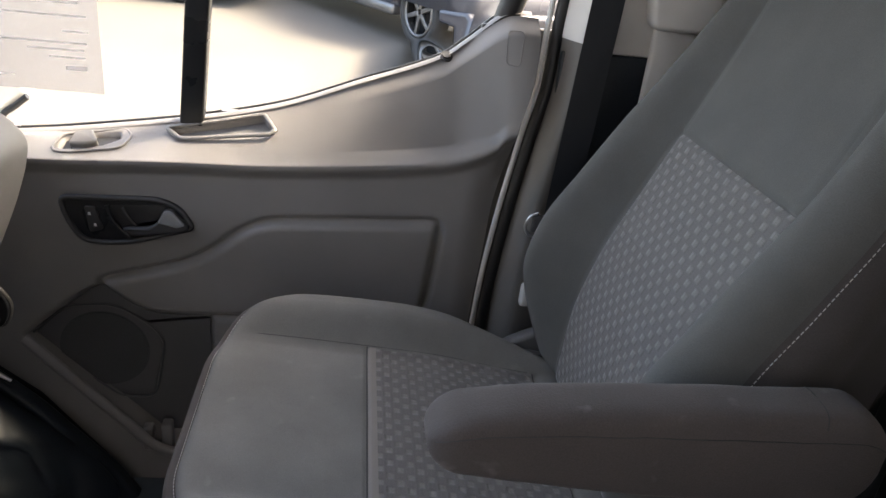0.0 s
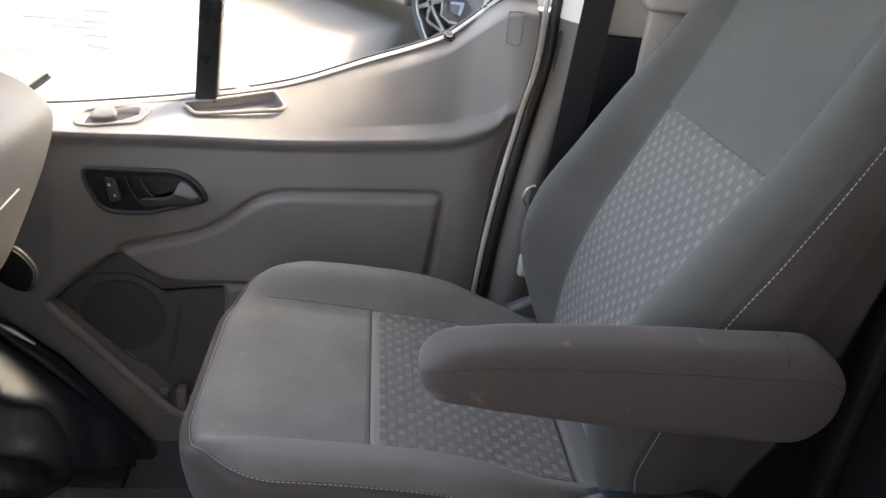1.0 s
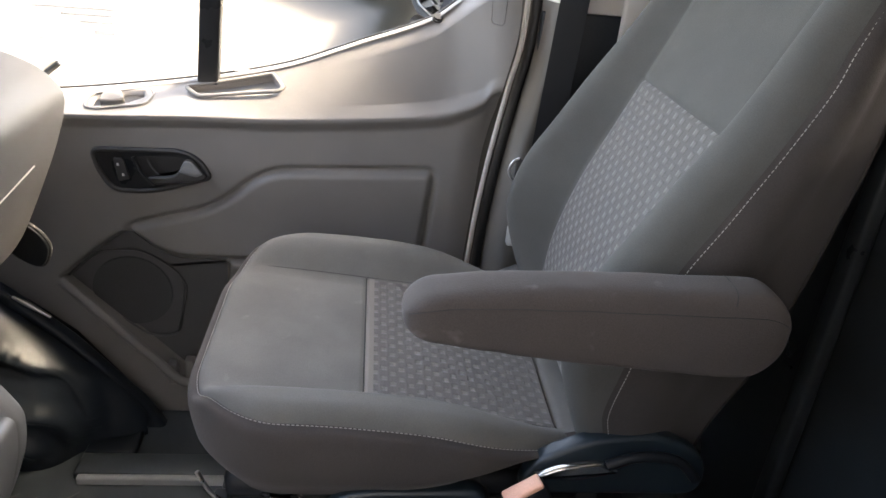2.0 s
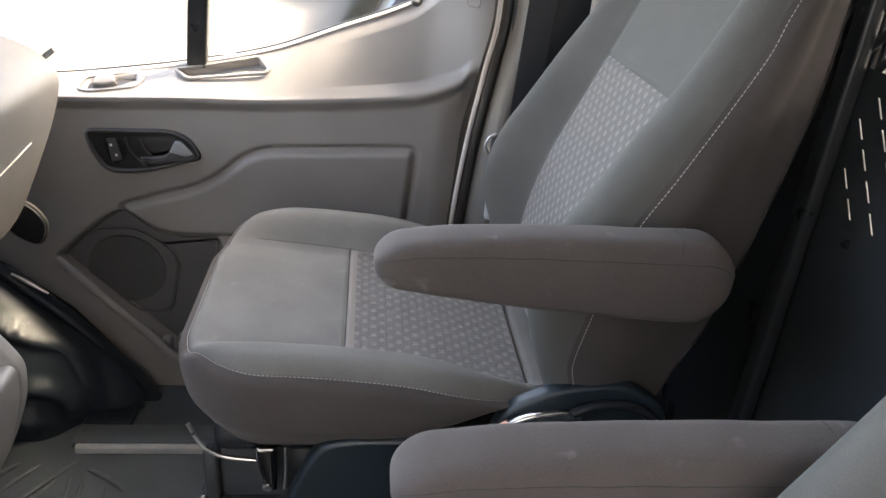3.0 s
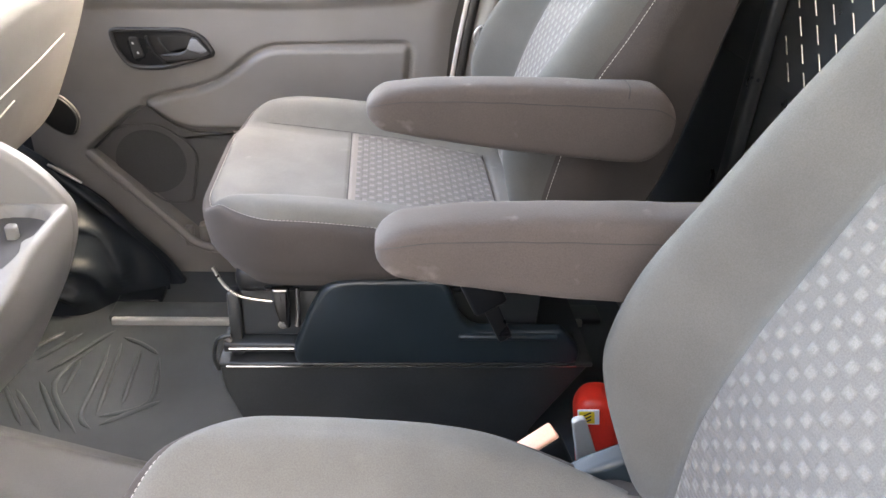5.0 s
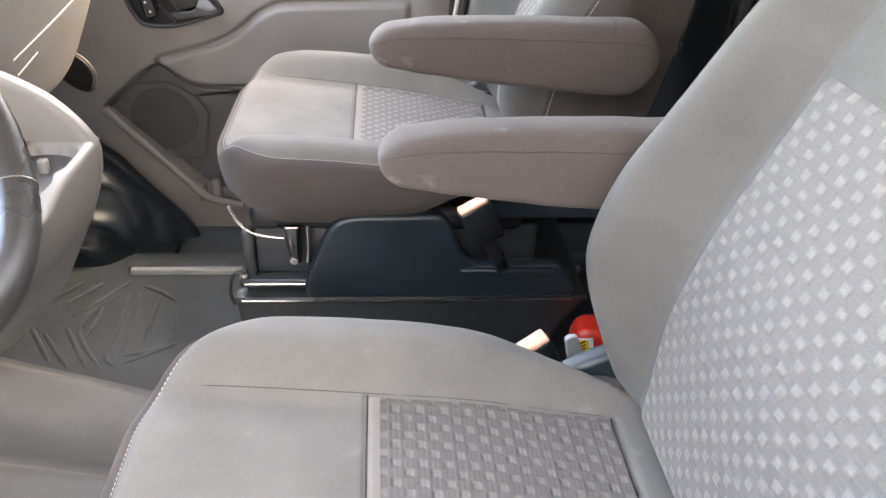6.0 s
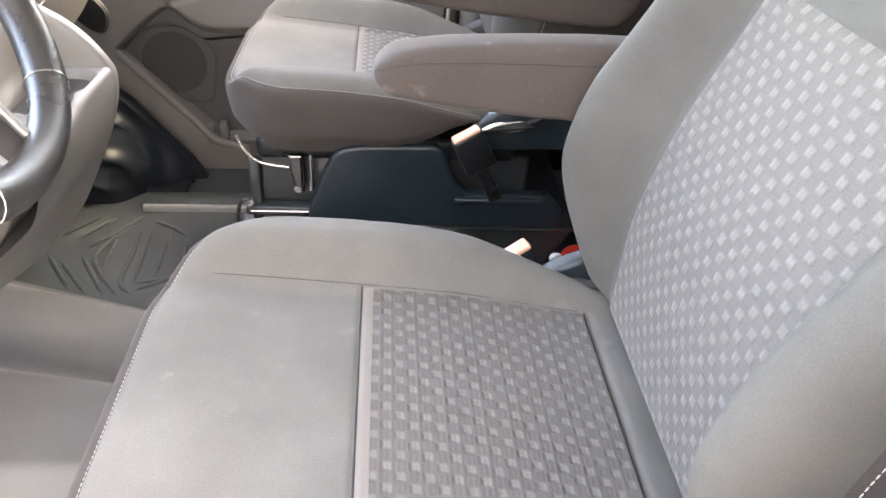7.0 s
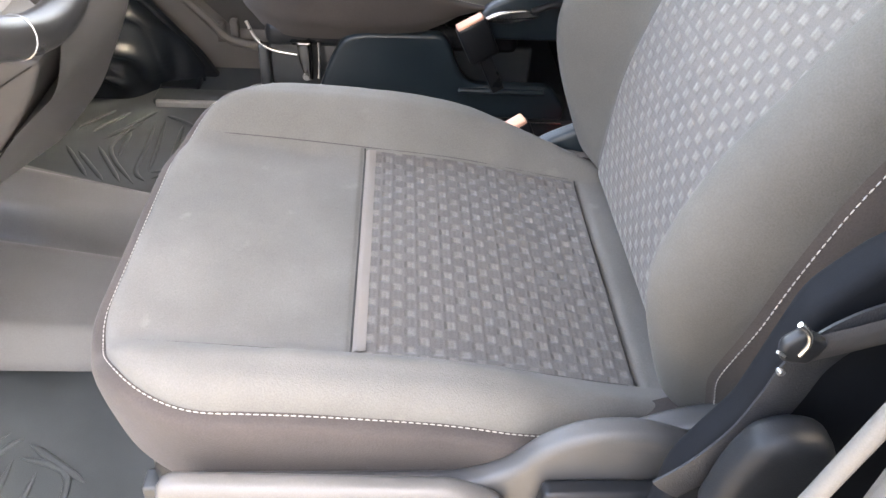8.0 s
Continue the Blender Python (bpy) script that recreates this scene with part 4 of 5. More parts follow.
    # armrest
    along = sorted(set(round(x, 5) for x in [0.036 + 0.028 * (1 - math.cos(k / 10 * math.pi / 2)) for k in range(11)] + span(0.064, 0.396, 50) + [0.440 - 0.044 * (1 - math.cos(k / 12 * math.pi / 2)) for k in range(13)]))
    arm = part("armrest", sheet(lambda u, v: arm_point(u, v), along, [2 * math.pi * k / 96 for k in range(97)]), ARM, seat, "taupe cloth armrest folded down")
    arm.location = (arm_x, inner * 0.308 - 0.009, arm_z)
    for q in (0.23, math.pi - 0.23):
        part("armrest_seam", tube([arm_point(x, q, -0.0002) for x in span(0.042, 0.436, 80)], 0.0006, 5), SEAM, arm)
    for a, b in ((0.372, 0.366),):
        part("armrest_fold", tube([arm_point(a + (b - a) * k / 16, 0.55 + 2.0 * k / 16, -0.0003) for k in range(17)], 0.0010, 6), SEAM, arm)
    part("armrest_pivot", moved(disc(0.03, 0.05, 24, 0.005), pose(0.385 + arm_x, inner * 0.25, 0.684, 90, 0, 0)), BLACK, seat, "black armrest pivot")

    # recliner covers
    for s in (-1, 1):
        part("recliner_cover", pad(rounded_poly([(0.20, 0.40), (0.22, 0.455), (0.29, 0.49), (0.38, 0.50), (0.45, 0.46), (0.45, 0.40)], 0.03), s * 0.235 - 0.014, s * 0.235 + 0.014, 0.008), COVER if s == inner else VALANCE, seat, "plastic recliner cover")
    return seat


passenger_seat = build_seat(0.0, 0.46, -1, "passenger", 0.0, 0.0, -0.009, 0.858, -0.010)
driver_seat = build_seat(0.033, -0.46, 1, "driver", -1.5, -0.021, -0.033, 0.826, 0.0)


def build_base(x0, y0, s):
    """A black steel seat base; s is the side on which the camera sees its cover."""
    base = thing("steel_pedestal", "black painted steel seat pedestal with sliding rails", "pedestal", (x0, y0, 0), "seat pedestals")
    part("box", pad(rounded_poly([(-0.165, 0.003), (-0.175, 0.10), (-0.20, 0.17), (-0.205, 0.225), (0.43, 0.225), (0.34, 0.07), (0.33, 0.003)], 0.012), -0.235, 0.235, 0.006), STEEL, base)
    part("top_flange", box((-0.205, -0.245, 0.226), (0.43, 0.245, 0.236), 0.003), STEEL, base)
    for k in (-1, 1):
        part("slide_rail", box((-0.195, k * 0.215 - 0.02, 0.25), (0.40, k * 0.215 + 0.02, 0.268), 0.004), STEEL, base)
        part("riser", box((-0.165, k * 0.20 - 0.012, 0.268), (0.33, k * 0.20 + 0.012, 0.37), 0.006), STEEL, base)
        part("slide_strip", tube([(-0.185, k * 0.238, 0.262), (-0.08, k * 0.238, 0.262)], 0.003, 6), CHROME, base, "bright slide rail edge")
        part("bolt", moved(disc(0.007, 0.012, 12, 0.002), pose(-0.186, k * 0.228, 0.276, 90, 0, 0)), CHROME, base, "bolt head")
        part("post", box((-0.185, k * 0.21 - 0.012, 0.23), (-0.165, k * 0.21 + 0.012, 0.36), 0.004), STEEL, base)
    part("edge_line", tube([(-0.19, s * 0.247, 0.231), (0.40, s * 0.247, 0.231)], 0.0022, 6), CHROME, base, "worn bright flange edge")
    part("corner_bead", tube(curve_loop([(-0.203, s * 0.246, 0.225), (-0.208, s * 0.246, 0.25), (-0.20, s * 0.246, 0.285), (-0.18, s * 0.242, 0.292)], 5, False), 0.004, 6), STEEL, base)
    cover = part("side_cover", pad(rounded_poly([(-0.08, 0.27), (-0.05, 0.35), (-0.025, 0.395), (0.01, 0.405), (0.155, 0.408), (0.172, 0.385), (0.19, 0.335), (0.215, 0.31), (0.365, 0.31), (0.40, 0.27), (0.40, 0.24), (-0.075, 0.24)], [0.02, 0.05, 0.03, 0.02, 0.02, 0.02, 0.03, 0.03, 0.01, 0.01, 0.01, 0.01]), s * 0.238 - 0.016, s * 0.238 + 0.012, 0.008), COVER, base, "blue-black plastic side cover")
    part("cover_button", moved(disc(0.006, 0.006, 16, 0.002), pose(0.075, s * 0.25, 0.352, 90, 0, 0)), COVER, cover)
    part("cover_ledge", box((0.19, s * 0.25 - 0.012, 0.296), (0.355, s * 0.25 + 0.004, 0.306), 0.004), COVER, cover)
    # height lever and slide bar
    part("height_lever", pad(rounded_poly([(-0.112, 0.377), (-0.084, 0.377), (-0.083, 0.330), (-0.084, 0.298), (-0.098, 0.302), (-0.108, 0.335)], [0.006, 0.006, 0.01, 0.008, 0.012, 0.02]), s * 0.228 - 0.008, s * 0.228 + 0.008, 0.006), POLISHED, base, "polished dark lever")
    part("lever_stem", tube([(-0.071, s * 0.228, 0.376), (-0.071, s * 0.230, 0.335), (-0.073, s * 0.232, 0.305)], [0.004, 0.0035, 0.005], 8), CHROME, base)
    part("lever_bolt", moved(disc(0.008, 0.012, 14, 0.003), pose(-0.096, s * 0.232, 0.308, 90, 0, 0)), CHROME, base)
    part("slide_bar", tube(curve_loop([(-0.200, s * 0.222, 0.408), (-0.187, s * 0.224, 0.380), (-0.170, s * 0.226, 0.363), (-0.150, s * 0.226, 0.354), (-0.112, s * 0.226, 0.348)], 6, False), 0.0032, 8), CHROME, base, "bent bright slide bar")
    return base


build_base(0, 0.46, -1)
build_base(0.033, -0.46, 1)


def buckle(x, y, z, tilt, turn):
    """A belt buckle on its stalk, with a pale orange press button."""
    b = thing("seat_belt_buckle", "black belt buckle with a faded orange press button", "buckle", group="buckles")
    b.matrix_basis = pose(x, y, z, 0, tilt, turn)
    part("body", box((-0.028, -0.013, -0.075), (0.028, 0.013, 0), 0.006), BLACK, b)
    part("button", box((-0.025, -0.011, -0.004), (0.025, 0.011, 0.004), 0.003), ORANGE, b, "pale orange press button")
    part("stalk", box((-0.012, -0.006, -0.15), (0.012, 0.006, -0.07), 0.003), BLACK, b)
    return b


buckle(0.198, 0.166, 0.452, -26, 12)
buckle(0.228, -0.181, 0.451, -26, 18)
bracket = thing("belt_bracket", "pale grey metal belt bracket beside the seat", "bracket")
part("plate", pad(rounded_poly([(0.215, 0.44), (0.25, 0.458), (0.30, 0.466), (0.33, 0.452), (0.27, 0.436)], 0.01), 0.196, 0.208, 0.004), CHROME, bracket)
part("arm", tube(curve_loop([(0.31, 0.20, 0.46), (0.35, 0.20, 0.475), (0.40, 0.20, 0.47), (0.43, 0.20, 0.44)], 5, False), 0.007, 8), BLACK, bracket)


# ---------------------------------------------------------------- dashboard
dash = thing("dashboard", "light grey moulded dashboard with glovebox", "dashboard")
profile = rounded_poly([(-1.2, 0.84), (-0.70, 0.84), (-0.58, 0.815), (-0.515, 0.79), (-0.480, 0.752), (-0.488, 0.712), (-0.508, 0.655), (-0.548, 0.565), (-0.590, 0.478), (-0.65, 0.416), (-0.85, 0.39), (-1.2, 0.39)], [0.01, 0.08, 0.05, 0.03, 0.025, 0.03, 0.04, 0.05, 0.05, 0.04, 0.02, 0.01], 6)
DASHMID = surface("mid_grey_dash_plastic", (0.175, 0.170, 0.164), 0.5, fine=1500, bump=0.2, stain=0.05, spec=0.4)
part("panel", pad(profile, 0.17, 0.722, 0.022), DASHMID, dash)
# Dark end piece stands in for the shade between dash and door.
part("end_panel", pad(rounded_poly([(-1.2, 0.80), (-0.62, 0.79), (-0.545, 0.73), (-0.56, 0.65), (-0.60, 0.55), (-0.652, 0.452), (-0.72, 0.40), (-1.2, 0.40)], 0.03), 0.70, 0.775, 0.01), DARKTRIM, dash, "dashboard end, the shadow put into its dark colour")
part("upper_pad", pad(rounded_poly([(-1.15, 0.83), (-0.60, 0.83), (-0.56, 0.81), (-0.56, 0.79), (-1.15, 0.76)], 0.02), 0.2, 0.70, 0.02), DASHTRIM, dash)
# Highlights along the lid gap and latch are drawn as pale tubes.
part("glovebox_seam", tube([(-0.525, 0.33, 0.618), (-0.5205, 0.405, 0.627), (-0.5145, 0.52, 0.641), (-0.507, 0.618, 0.658)], 0.0018, 6), UPPERTRIM, dash, "glovebox lid gap, its highlight drawn as a pale line")
part("glovebox_latch", tube([(-0.5415, 0.365, 0.580), (-0.5345, 0.44, 0.596)], 0.0020, 6), UPPERTRIM, dash, "glovebox latch edge, its highlight drawn as a pale line")
ringp = curve_loop([(-0.650, 0.772, 0.475), (-0.605, 0.775, 0.484), (-0.574, 0.775, 0.446), (-0.588, 0.775, 0.405), (-0.618, 0.774, 0.412), (-0.645, 0.772, 0.44)], 6, True)
part("side_ring", tube(ringp, 0.0045, 8, closed=True), DARKTRIM, dash, "grey moulded grab loop")
part("lower_side", pad([(p.x, p.z) for p in ringp], 0.766, 0.773, 0.002), BLACK, dash, "dark side pocket")

# centre stack
DASHLOW = surface("grey_lower_dash", (0.13, 0.124, 0.12), 0.5, fine=1500, bump=0.2, stain=0.06, spec=0.4)
stack = thing("centre_stack", "light grey centre stack with an open cup tray", "console")
S = [(-0.50, 0.670), (-0.456, 0.652), (-0.413, 0.628), (-0.378, 0.592), (-0.355, 0.552), (-0.359, 0.51), (-0.380, 0.45), (-0.408, 0.395), (-0.45, 0.315), (-0.52, 0.232)]
back_line = [(-0.60, 0.19), (-0.80, 0.25), (-0.85, 0.80), (-0.60, 0.80)]
part("side_wall", pad(rounded_poly(S + back_line, [0.03] * 4 + [0.014] + [0.03] * 9, 5), 0.148, 0.178, 0.010), DASHTRIM, stack, "pale rounded side wall")
CUP = [Vector(p) for p in rounded_poly([(-0.458, 0.00), (-0.385, -0.005), (-0.372, 0.030), (-0.378, 0.050), (-0.366, 0.068), (-0.366, 0.122), (-0.395, 0.142), (-0.435, 0.142), (-0.458, 0.128)], [0.02, 0.015, 0.010, 0.006, 0.012, 0.02, 0.02, 0.02, 0.02])]
REAR = [(0.20, -0.55), (0.232, -0.52), (0.315, -0.45), (0.395, -0.408), (0.45, -0.380), (0.51, -0.361), (0.535, -0.357), (0.56, -0.356)]
DRAWN_IN = [(0.20, 0.10), (0.30, 0.08), (0.365, 0.06), (0.41, 0.038), (0.45, 0.016), (0.51, 0.010), (0.56, 0.008)]


def tray(u, v):
    """Back wall, tray floor with a cup well, rounded lip and the rear face below it, drawn in towards the wheel."""
    side = (0.15 - v) / 0.28
    top = 0.562 - 0.020 * step(0.06, -0.06, v)
    if u < 1.0:
        return (-0.56 + 0.10 * u, v, soft_table([(0.0, 0.80), (0.6, 0.70), (0.85, 0.60), (1.0, top)], u))
    lip = soft_table(REAR, top - 0.008) - side * soft_table(DRAWN_IN, top - 0.008)
    if u < 2.0:
        x = -0.46 + (lip - 0.010 + 0.46) * (u - 1.0)
        return (x, v, top - 0.022 * step(0.0, 0.004, poly_depth(CUP, x, v)))
    if u < 2.2:
        q = (u - 2.0) / 0.2 * math.pi / 2
        return (lip - 0.010 + 0.010 * math.sin(q), v, top - 0.010 * (1 - math.cos(q)))
    z = top - 0.010 - (top - 0.21) * (u - 2.2)
    return (soft_table(REAR, z) - side * soft_table(DRAWN_IN, z) + (lip - soft_table(REAR, top - 0.010) + side * soft_table(DRAWN_IN, top - 0.010)) * max(0.0, 1 - 6 * (u - 2.2)), v, z)


part("tray", sheet(tray, span(0, 1, 12) + span(1, 2, 80)[1:] + span(2, 2.2, 8)[1:] + span(2.2, 3.2, 30)[1:], span(-0.13, 0.150, 100), flip=True), DASHTRIM, stack, "moulded tray with a cup well and a rounded rear face")
part("body", pad(rounded_poly([(-0.40, 0.50), (-0.43, 0.44), (-0.475, 0.38), (-0.52, 0.33), (-0.59, 0.25), (-0.80, 0.25), (-0.80, 0.50)], 0.02, 4), -0.127, 0.146, 0.010), DASHLOW, stack, "darker grey lower console")
# Shade inside the cup well is put into this dark floor colour.
part("cup_floor", pad(CUP, 0.530, 0.5455, 0.002, "xyz"), surface("shaded_well_floor", (0.062, 0.062, 0.064), 0.6, fine=1200, bump=0.25, stain=0.15), stack, "cup well floor, its shade put into the dark colour")
part("power_socket", box((-0.411, 0.079, 0.540), (-0.398, 0.092, 0.564), 0.003), DASHTRIM, stack, "small pale socket cap")

# instrument side, column and wheel
col = thing("steering_column", "grey steering column shroud and driver dash", "steering column")
part("driver_dash", pad([(p[0] - 0.165, p[1] + 0.02) for p in profile], -0.80, -0.07, 0.03), DASHLOW, col)
part("knee_panel", pad(rounded_poly([(-0.80, 0.80), (-0.52, 0.74), (-0.475, 0.62), (-0.48, 0.46), (-0.55, 0.34), (-0.80, 0.30)], 0.04), -0.80, -0.128, 0.02), DASHLOW, col, "grey knee panel")
part("shroud", pad(rounded_poly([(-0.42, 0.83), (-0.40, 0.78), (-0.44, 0.68), (-0.58, 0.60), (-0.66, 0.83)], 0.03), -0.47, -0.33, 0.02), DASHLOW, col)
part("stalk", tube([(-0.42, -0.34, 0.76), (-0.40, -0.27, 0.73), (-0.385, -0.22, 0.70)], [0.009, 0.008, 0.011], 8), BLACK, col, "black column stalk")
wheel = thing("steering_wheel", "dark leather steering wheel with silver spoke trim", "steering wheel")
wheel.matrix_basis = pose(-0.338, -0.40, 0.841, 0, 57.7, 0)
R = 0.19
rim = part("rim", tube([(R * math.cos(a), R * math.sin(a), 0) for a in span(0, 2 * math.pi, 72)[:-1]], 0.0185, 14, closed=True), LEATHER, wheel)
for a in (-0.36, 0.66, math.pi - 0.4, math.pi + 0.4):
    part("rim_seam", tube([(R * math.cos(a) + 0.0188 * math.cos(q) * math.cos(a), R * math.sin(a) + 0.0188 * math.cos(q) * math.sin(a), 0.0188 * math.sin(q)) for q in span(0, 2 * math.pi, 16)[:-1]], 0.0007, 5, closed=True), SATIN, rim)
part("hub", pad(rounded_poly([(-0.06, -0.075), (0.07, -0.06), (0.085, 0.0), (0.07, 0.06), (-0.06, 0.075)], 0.03), -0.045, 0.005, 0.012, "xyz"), DARKTRIM, wheel, "dark hub pad")
for a in (0.15, math.pi / 2, -math.pi / 2):
    c, s_ = math.cos(a), math.sin(a)
    sp = part("spoke", moved(pad(rounded_poly([(0.05, -0.022), (0.18, -0.013), (0.18, 0.013), (0.05, 0.022)], 0.006), -0.018, -0.004, 0.005, "xyz"), pose(0, 0, 0, 0, 0, math.degrees(a))), DARKTRIM, wheel)
    part("spoke_trim", moved(tube([(0.06, 0.018, 0), (0.12, 0.016, 0.0), (0.175, 0.012, -0.002)], 0.005, 8), pose(0, 0, 0, 0, 0, math.degrees(a))), SATIN, sp, "satin silver spoke trim")

# ---------------------------------------------------------------- between and beside the seats
ext = thing("red_bottle", "red container with a yellow label between the seats", "container")
part("body", pad(rounded_poly([(-0.036, -0.115), (0.04, -0.115), (0.042, 0.05), (0.024, 0.088), (-0.018, 0.088), (-0.038, 0.06)], 0.024), -0.035, 0.035, 0.018), RED, ext)
tag = part("label", box((-0.030, -0.0375, 0.044), (0.006, -0.0345, 0.074), 0.001), WHITEINK, ext, "white bordered warning label")
part("label_field", box((-0.027, -0.0385, 0.047), (-0.002, -0.0370, 0.071), 0.0005), YELLOW, tag, "yellow field")
for k in range(3):
    part("label_bar", moved(box((-0.008, -0.0395, -0.0012), (0.008, -0.0383, 0.0012), 0.0004), pose(-0.0145, 0, 0.052 + 0.007 * k) @ pose(0, 0, 0, 0, -30, 0)), BLACK, tag)
part("tag", pad(rounded_poly([(-0.027, 0.036), (-0.019, 0.036), (-0.020, -0.012), (-0.034, -0.012), (-0.035, 0.0)], 0.004), -0.0425, -0.038, 0.0012), YELLOW, ext, "yellow hanging tag")
ext.matrix_basis = pose(0.440, 0.165, 0.125, -4, -10, -12)
sleeve = thing("belt_sleeve", "pale grey plastic sheet tucked beside the seat", "sheet")
part("sheet_body", pad(rounded_poly([(0.318, 0.345), (0.336, 0.350), (0.41, 0.16), (0.365, 0.15)], 0.008), -0.040, -0.030, 0.003), GREYVINYL, sleeve)
part("sheet_fold", pad(rounded_poly([(0.345, 0.272), (0.45, 0.30), (0.45, 0.12), (0.37, 0.12)], 0.02), -0.072, -0.060, 0.005), GREYVINYL, sleeve)

# driver seat side trim, by the open door
valance = thing("seat_side_trim", "grey plastic seat side valance with a long lever", "trim")
part("valance", pad(rounded_poly([(-0.095, 0.41), (-0.090, 0.455), (0.125, 0.455), (0.164, 0.472), (0.189, 0.506), (0.221, 0.524), (0.263, 0.526), (0.314, 0.505), (0.300, 0.465), (0.31, 0.30), (-0.095, 0.30)], [0.02, 0.02, 0.05, 0.03, 0.03, 0.03, 0.02, 0.01, 0.03, 0.02, 0.02]), -0.744, -0.722, 0.008), VALANCE, valance)
part("lever", pad(rounded_poly([(-0.108, 0.37), (-0.098, 0.487), (0.125, 0.478), (0.165, 0.455), (0.175, 0.37)], 0.016), -0.764, -0.742, 0.010), surface("pale_lever_plastic", (0.10, 0.098, 0.096), 0.36, fine=1200, bump=0.15), valance, "pale grey height lever")
part("lever_grip", pad(rounded_poly([(0.186, 0.40), (0.190, 0.474), (0.275, 0.474), (0.30, 0.490), (0.315, 0.478), (0.29, 0.40)], 0.008), -0.762, -0.744, 0.006), BLACK, valance, "black recliner lever")
# Shade inside the cab is put into this lining's near-black colour.
NIGHT = surface("shade_black_lining", (0.006, 0.0075, 0.010), 0.7, fine=900, bump=0.2, spec=0.1)
dbelt = thing("driver_seat_belt", "dark seat belt with a metal tongue beside the seat", "seat belt")
part("lower_lining", pad(rounded_poly([(0.255, 0.42), (0.258, 0.556), (0.270, 0.590), (0.283, 0.620), (0.289, 0.671), (0.294, 0.712), (0.318, 0.745), (0.50, 0.86), (0.50, 0.42)], 0.012), -0.800, -0.775, 0.008), NIGHT, dbelt, "pillar lining, blue-black with the shade put into its colour")
belt_line = curve_loop([(0.250, -0.806, 0.555), (0.268, -0.807, 0.580), (0.284, -0.808, 0.615), (0.292, -0.808, 0.650), (0.297, -0.808, 0.680), (0.312, -0.808, 0.703), (0.35, -0.806, 0.720), (0.46, -0.80, 0.755)], 7, False)
part("webbing", tube(belt_line, 0.0026, 10, flat=5.0), WEBBING, dbelt)
part("strap", tube(curve_loop([(0.290, -0.812, 0.694), (0.310, -0.812, 0.702), (0.345, -0.811, 0.713), (0.46, -0.806, 0.735)], 6, False), 0.0024, 8, flat=4.0), DARKTRIM, dbelt, "dark strap to the belt tongue")
part("tongue_body", pad(rounded_poly([(0.274, 0.690), (0.271, 0.702), (0.280, 0.712), (0.296, 0.704), (0.290, 0.688)], 0.004), -0.818, -0.810, 0.003), BLACK, dbelt, "black tongue grip")
part("tongue", tube(curve_loop([(0.272, -0.820, 0.721), (0.278, -0.821, 0.716), (0.281, -0.821, 0.708), (0.280, -0.820, 0.699)], 6, False), 0.0016, 8), CHROME, dbelt, "bright metal belt tongue")
part("tongue_tip", tube([(0.269, -0.818, 0.699), (0.274, -0.818, 0.696)], 0.0009, 6), SATIN, dbelt)
part("tongue_stop", moved(disc(0.0022, 0.004, 12, 0.0006), pose(0.281, -0.812, 0.677, 90, 0, 0)), SATIN, dbelt)
part("cover_fold", pad(rounded_poly([(0.262, 0.560), (0.266, 0.615), (0.275, 0.640), (0.292, 0.648), (0.314, 0.645), (0.326, 0.625), (0.325, 0.56)], 0.014), -0.838, -0.812, 0.010), surface("dark_anchor_plastic", (0.009, 0.011, 0.014), 0.5, fine=900, bump=0.2, spec=0.25), dbelt, "dark grey anchor cover")
SILLGREY = surface("grey_frame_trim", (0.098, 0.094, 0.092), 0.5, fine=1200, bump=0.2, stain=0.08)
dj = thing("driver_door_jamb", "grey driver door frame with a paler edge strip", "door frame", kind="structure")
part("frame_edge", tube([(0.218, -0.905, 0.50), (0.246, -0.905, 0.70), (0.256, -0.905, 0.766), (0.275, -0.905, 1.0), (0.30, -0.89, 1.45)], 0.0042, 10), surface("pale_frame_edge", (0.11, 0.106, 0.102), 0.5, fine=1200, bump=0.15), dj, "pale frame edge")
part("pillar_cover", box((0.262, -0.93, -0.1), (0.40, -0.906, 1.56), 0.008), SILLGREY, dj, "grey pillar cover")
part("driver_sill", box((-0.75, -0.93, -0.12), (0.3, -0.80, -0.02), 0.02), RUBBER, dj, "dark sill step")

# ---------------------------------------------------------------- outside the window
sheet_of_paper = thing("paper_sheet", "white printed paper sheet stuck inside the window", "paper")
part("page", sheet(lambda u, v: (u, 0.916 + 0.002 * math.sin(u * 20), v), span(-0.66, -0.442, 12), span(0.765, 1.06, 8)), PAPER, sheet_of_paper)
for a, b, z, h in [(-0.65, -0.47, 0.905, 0.003), (-0.65, -0.46, 0.885, 0.003), (-0.498, -0.458, 0.861, 0.003), (-0.60, -0.462, 0.843, 0.003), (-0.553, -0.467, 0.832, 0.003), (-0.521, -0.466, 0.820, 0.003), (-0.498, -0.465, 0.801, 0.007), (-0.62, -0.577, 0.787, 0.002)]:
    part("print_line", sheet(lambda u, v: (u, 0.9128, v), [a, (a + b) / 2, b], [z, z + h]), INK, sheet_of_paper)
mirror = part("mirror_housing", pad(rounded_poly([(-0.95, 0.64), (-0.73, 0.652), (-0.68, 0.674), (-0.645, 0.700), (-0.638, 0.73), (-0.65, 0.90), (-0.95, 0.92)], 0.02), 1.10, 1.16, 0.015), WHITE, DOOR, "pale outside mirror housing")
part("mirror_rim", tube(curve_loop([(-0.95, 1.10, 0.64), (-0.73, 1.10, 0.654), (-0.68, 1.10, 0.676), (-0.641, 1.10, 0.702)], 6, False), 0.0055, 8), SEAL, mirror, "black mirror rim")


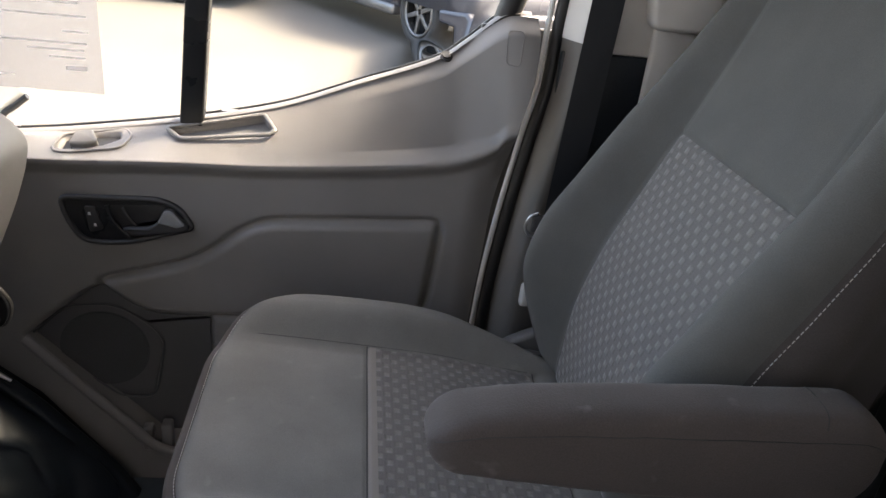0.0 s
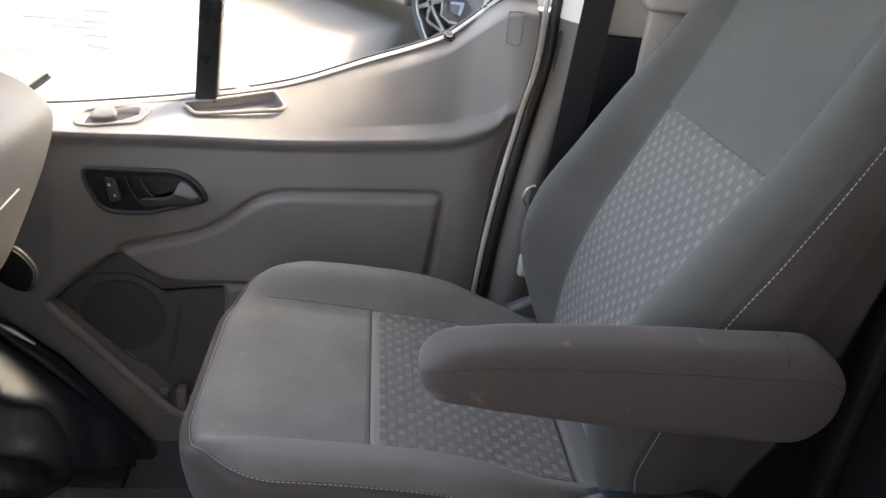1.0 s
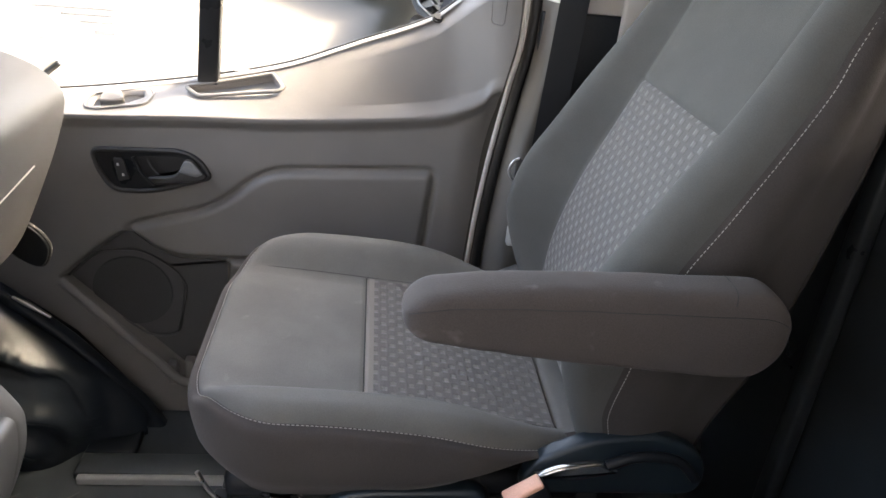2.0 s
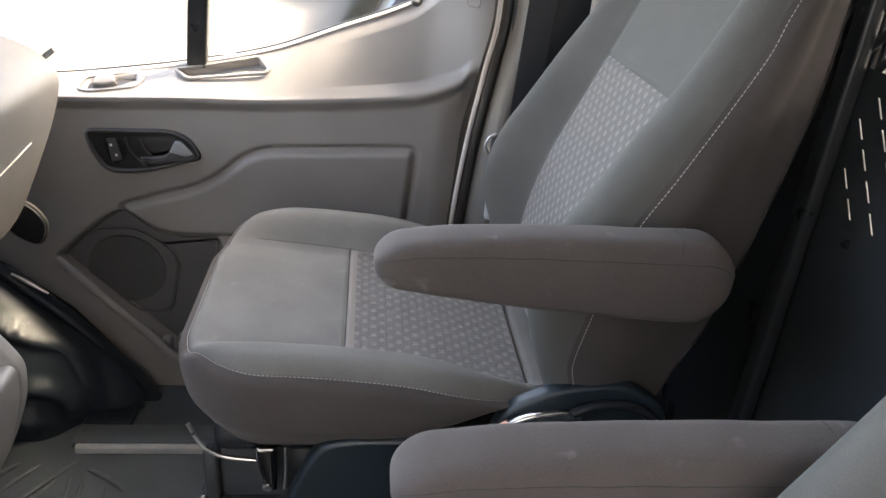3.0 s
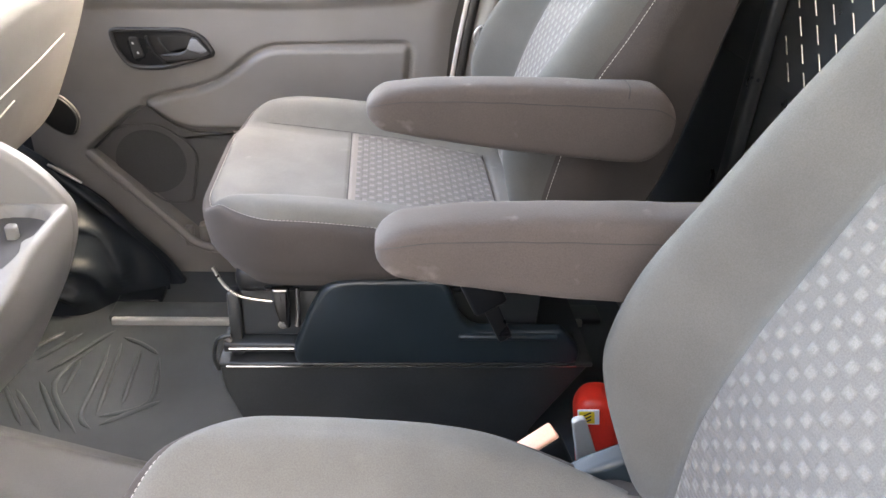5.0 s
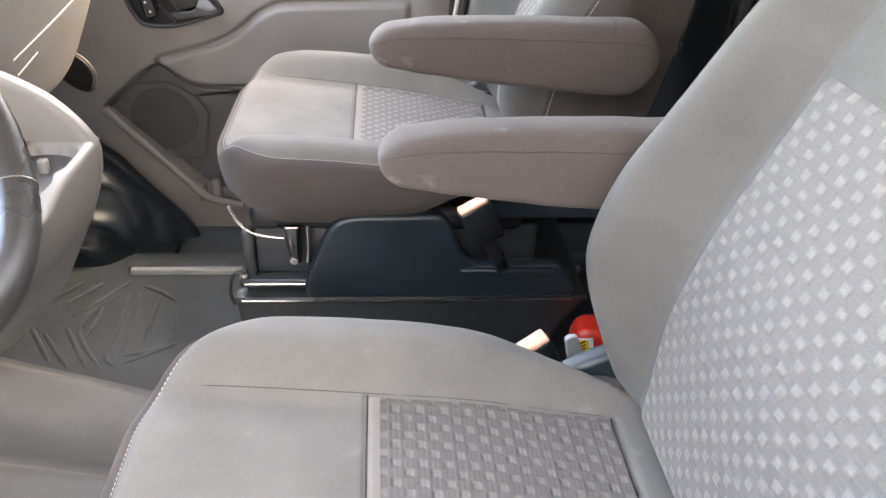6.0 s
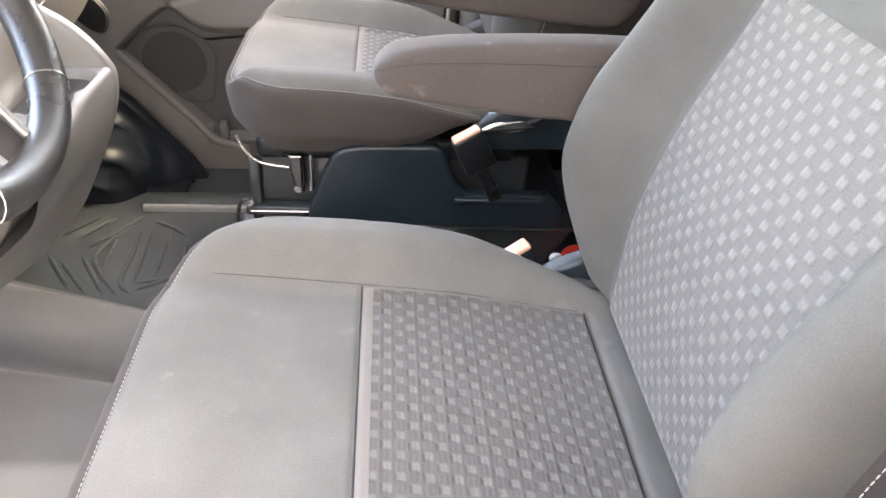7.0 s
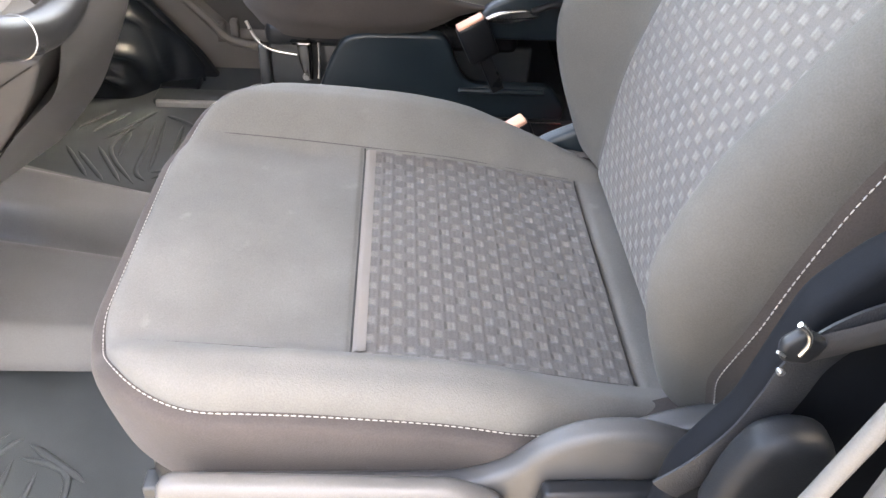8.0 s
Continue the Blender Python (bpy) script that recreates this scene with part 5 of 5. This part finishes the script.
def build_car(at, turn):
    """A dark parked car with alloy wheels."""
    car = thing("parked_car", "dark grey parked car with alloy wheels", "car", group="parked cars")
    car.matrix_basis = pose(*at, 0, 0, turn)
    body = rounded_poly([(-4.3, 0.42), (-4.25, 0.95), (-3.5, 1.15), (-2.6, 1.7), (-0.4, 1.72), (0.25, 1.18), (0.95, 1.02), (1.02, 0.62), (0.92, 0.38), (0.45, 0.36), (0.42, 0.62), (0.2, 0.80), (-0.2, 0.80), (-0.42, 0.62), (-0.45, 0.34), (-2.98, 0.34), (-3.03, 0.62), (-3.23, 0.8), (-3.58, 0.8), (-3.78, 0.62), (-3.83, 0.4)], 0.08, 4)
    part("body", pad(body, 0.0, 1.8, 0.12), CARPAINT, car)
    part("bumper", pad(rounded_poly([(0.46, 0.38), (0.95, 0.36), (1.04, 0.50), (0.98, 0.56), (0.46, 0.52)], 0.04), -0.03, 1.83, 0.05), CARPAINT, car)
    part("sill", box((-2.95, -0.03, 0.30), (-0.46, 0.1, 0.42), 0.03), ALLOY, car, "silvery running board")
    part("headlight", pad(rounded_poly([(0.55, 0.78), (0.98, 0.72), (0.98, 0.90), (0.70, 0.95)], 0.04), -0.012, 0.3, 0.02), SATIN, car, "clear headlight")
    for wx in (0.0, -3.40):
        for wy in (0.06, 1.74):
            w = part("wheel", moved(tube([(0.335 * math.cos(a), 0, 0.335 * math.sin(a)) for a in span(0, 2 * math.pi, 48)[:-1]], 0.11, 12, closed=True, flat=0.68), pose(wx, wy + 0.06, 0.41)), TYRE, car, "black tyre on an alloy rim")
            part("rim", moved(tube([(0.265 * math.cos(a), -0.02, 0.265 * math.sin(a)) for a in span(0, 2 * math.pi, 40)[:-1]], 0.02, 8, closed=True), pose(wx, wy, 0.41)), ALLOY, w)
            part("dish", moved(disc(0.26, 0.02, 32), pose(wx, wy + 0.09, 0.41, 90, 0, 0)), BLACK, w)
            for k in range(6):
                part("spoke", moved(pad(rounded_poly([(-0.03, 0.03), (-0.022, 0.265), (0.022, 0.265), (0.03, 0.03)], 0.01), wy - 0.02, wy + 0.02, 0.008), pose(wx, 0, 0.41) @ pose(0, 0, 0, 0, 60 * k + 12, 0)), ALLOY, w)
    return car


build_car((0.60, 8.44, ground_height(8.5)), -60)
build_car((-2.35, 10.0, ground_height(10.0)), 0)
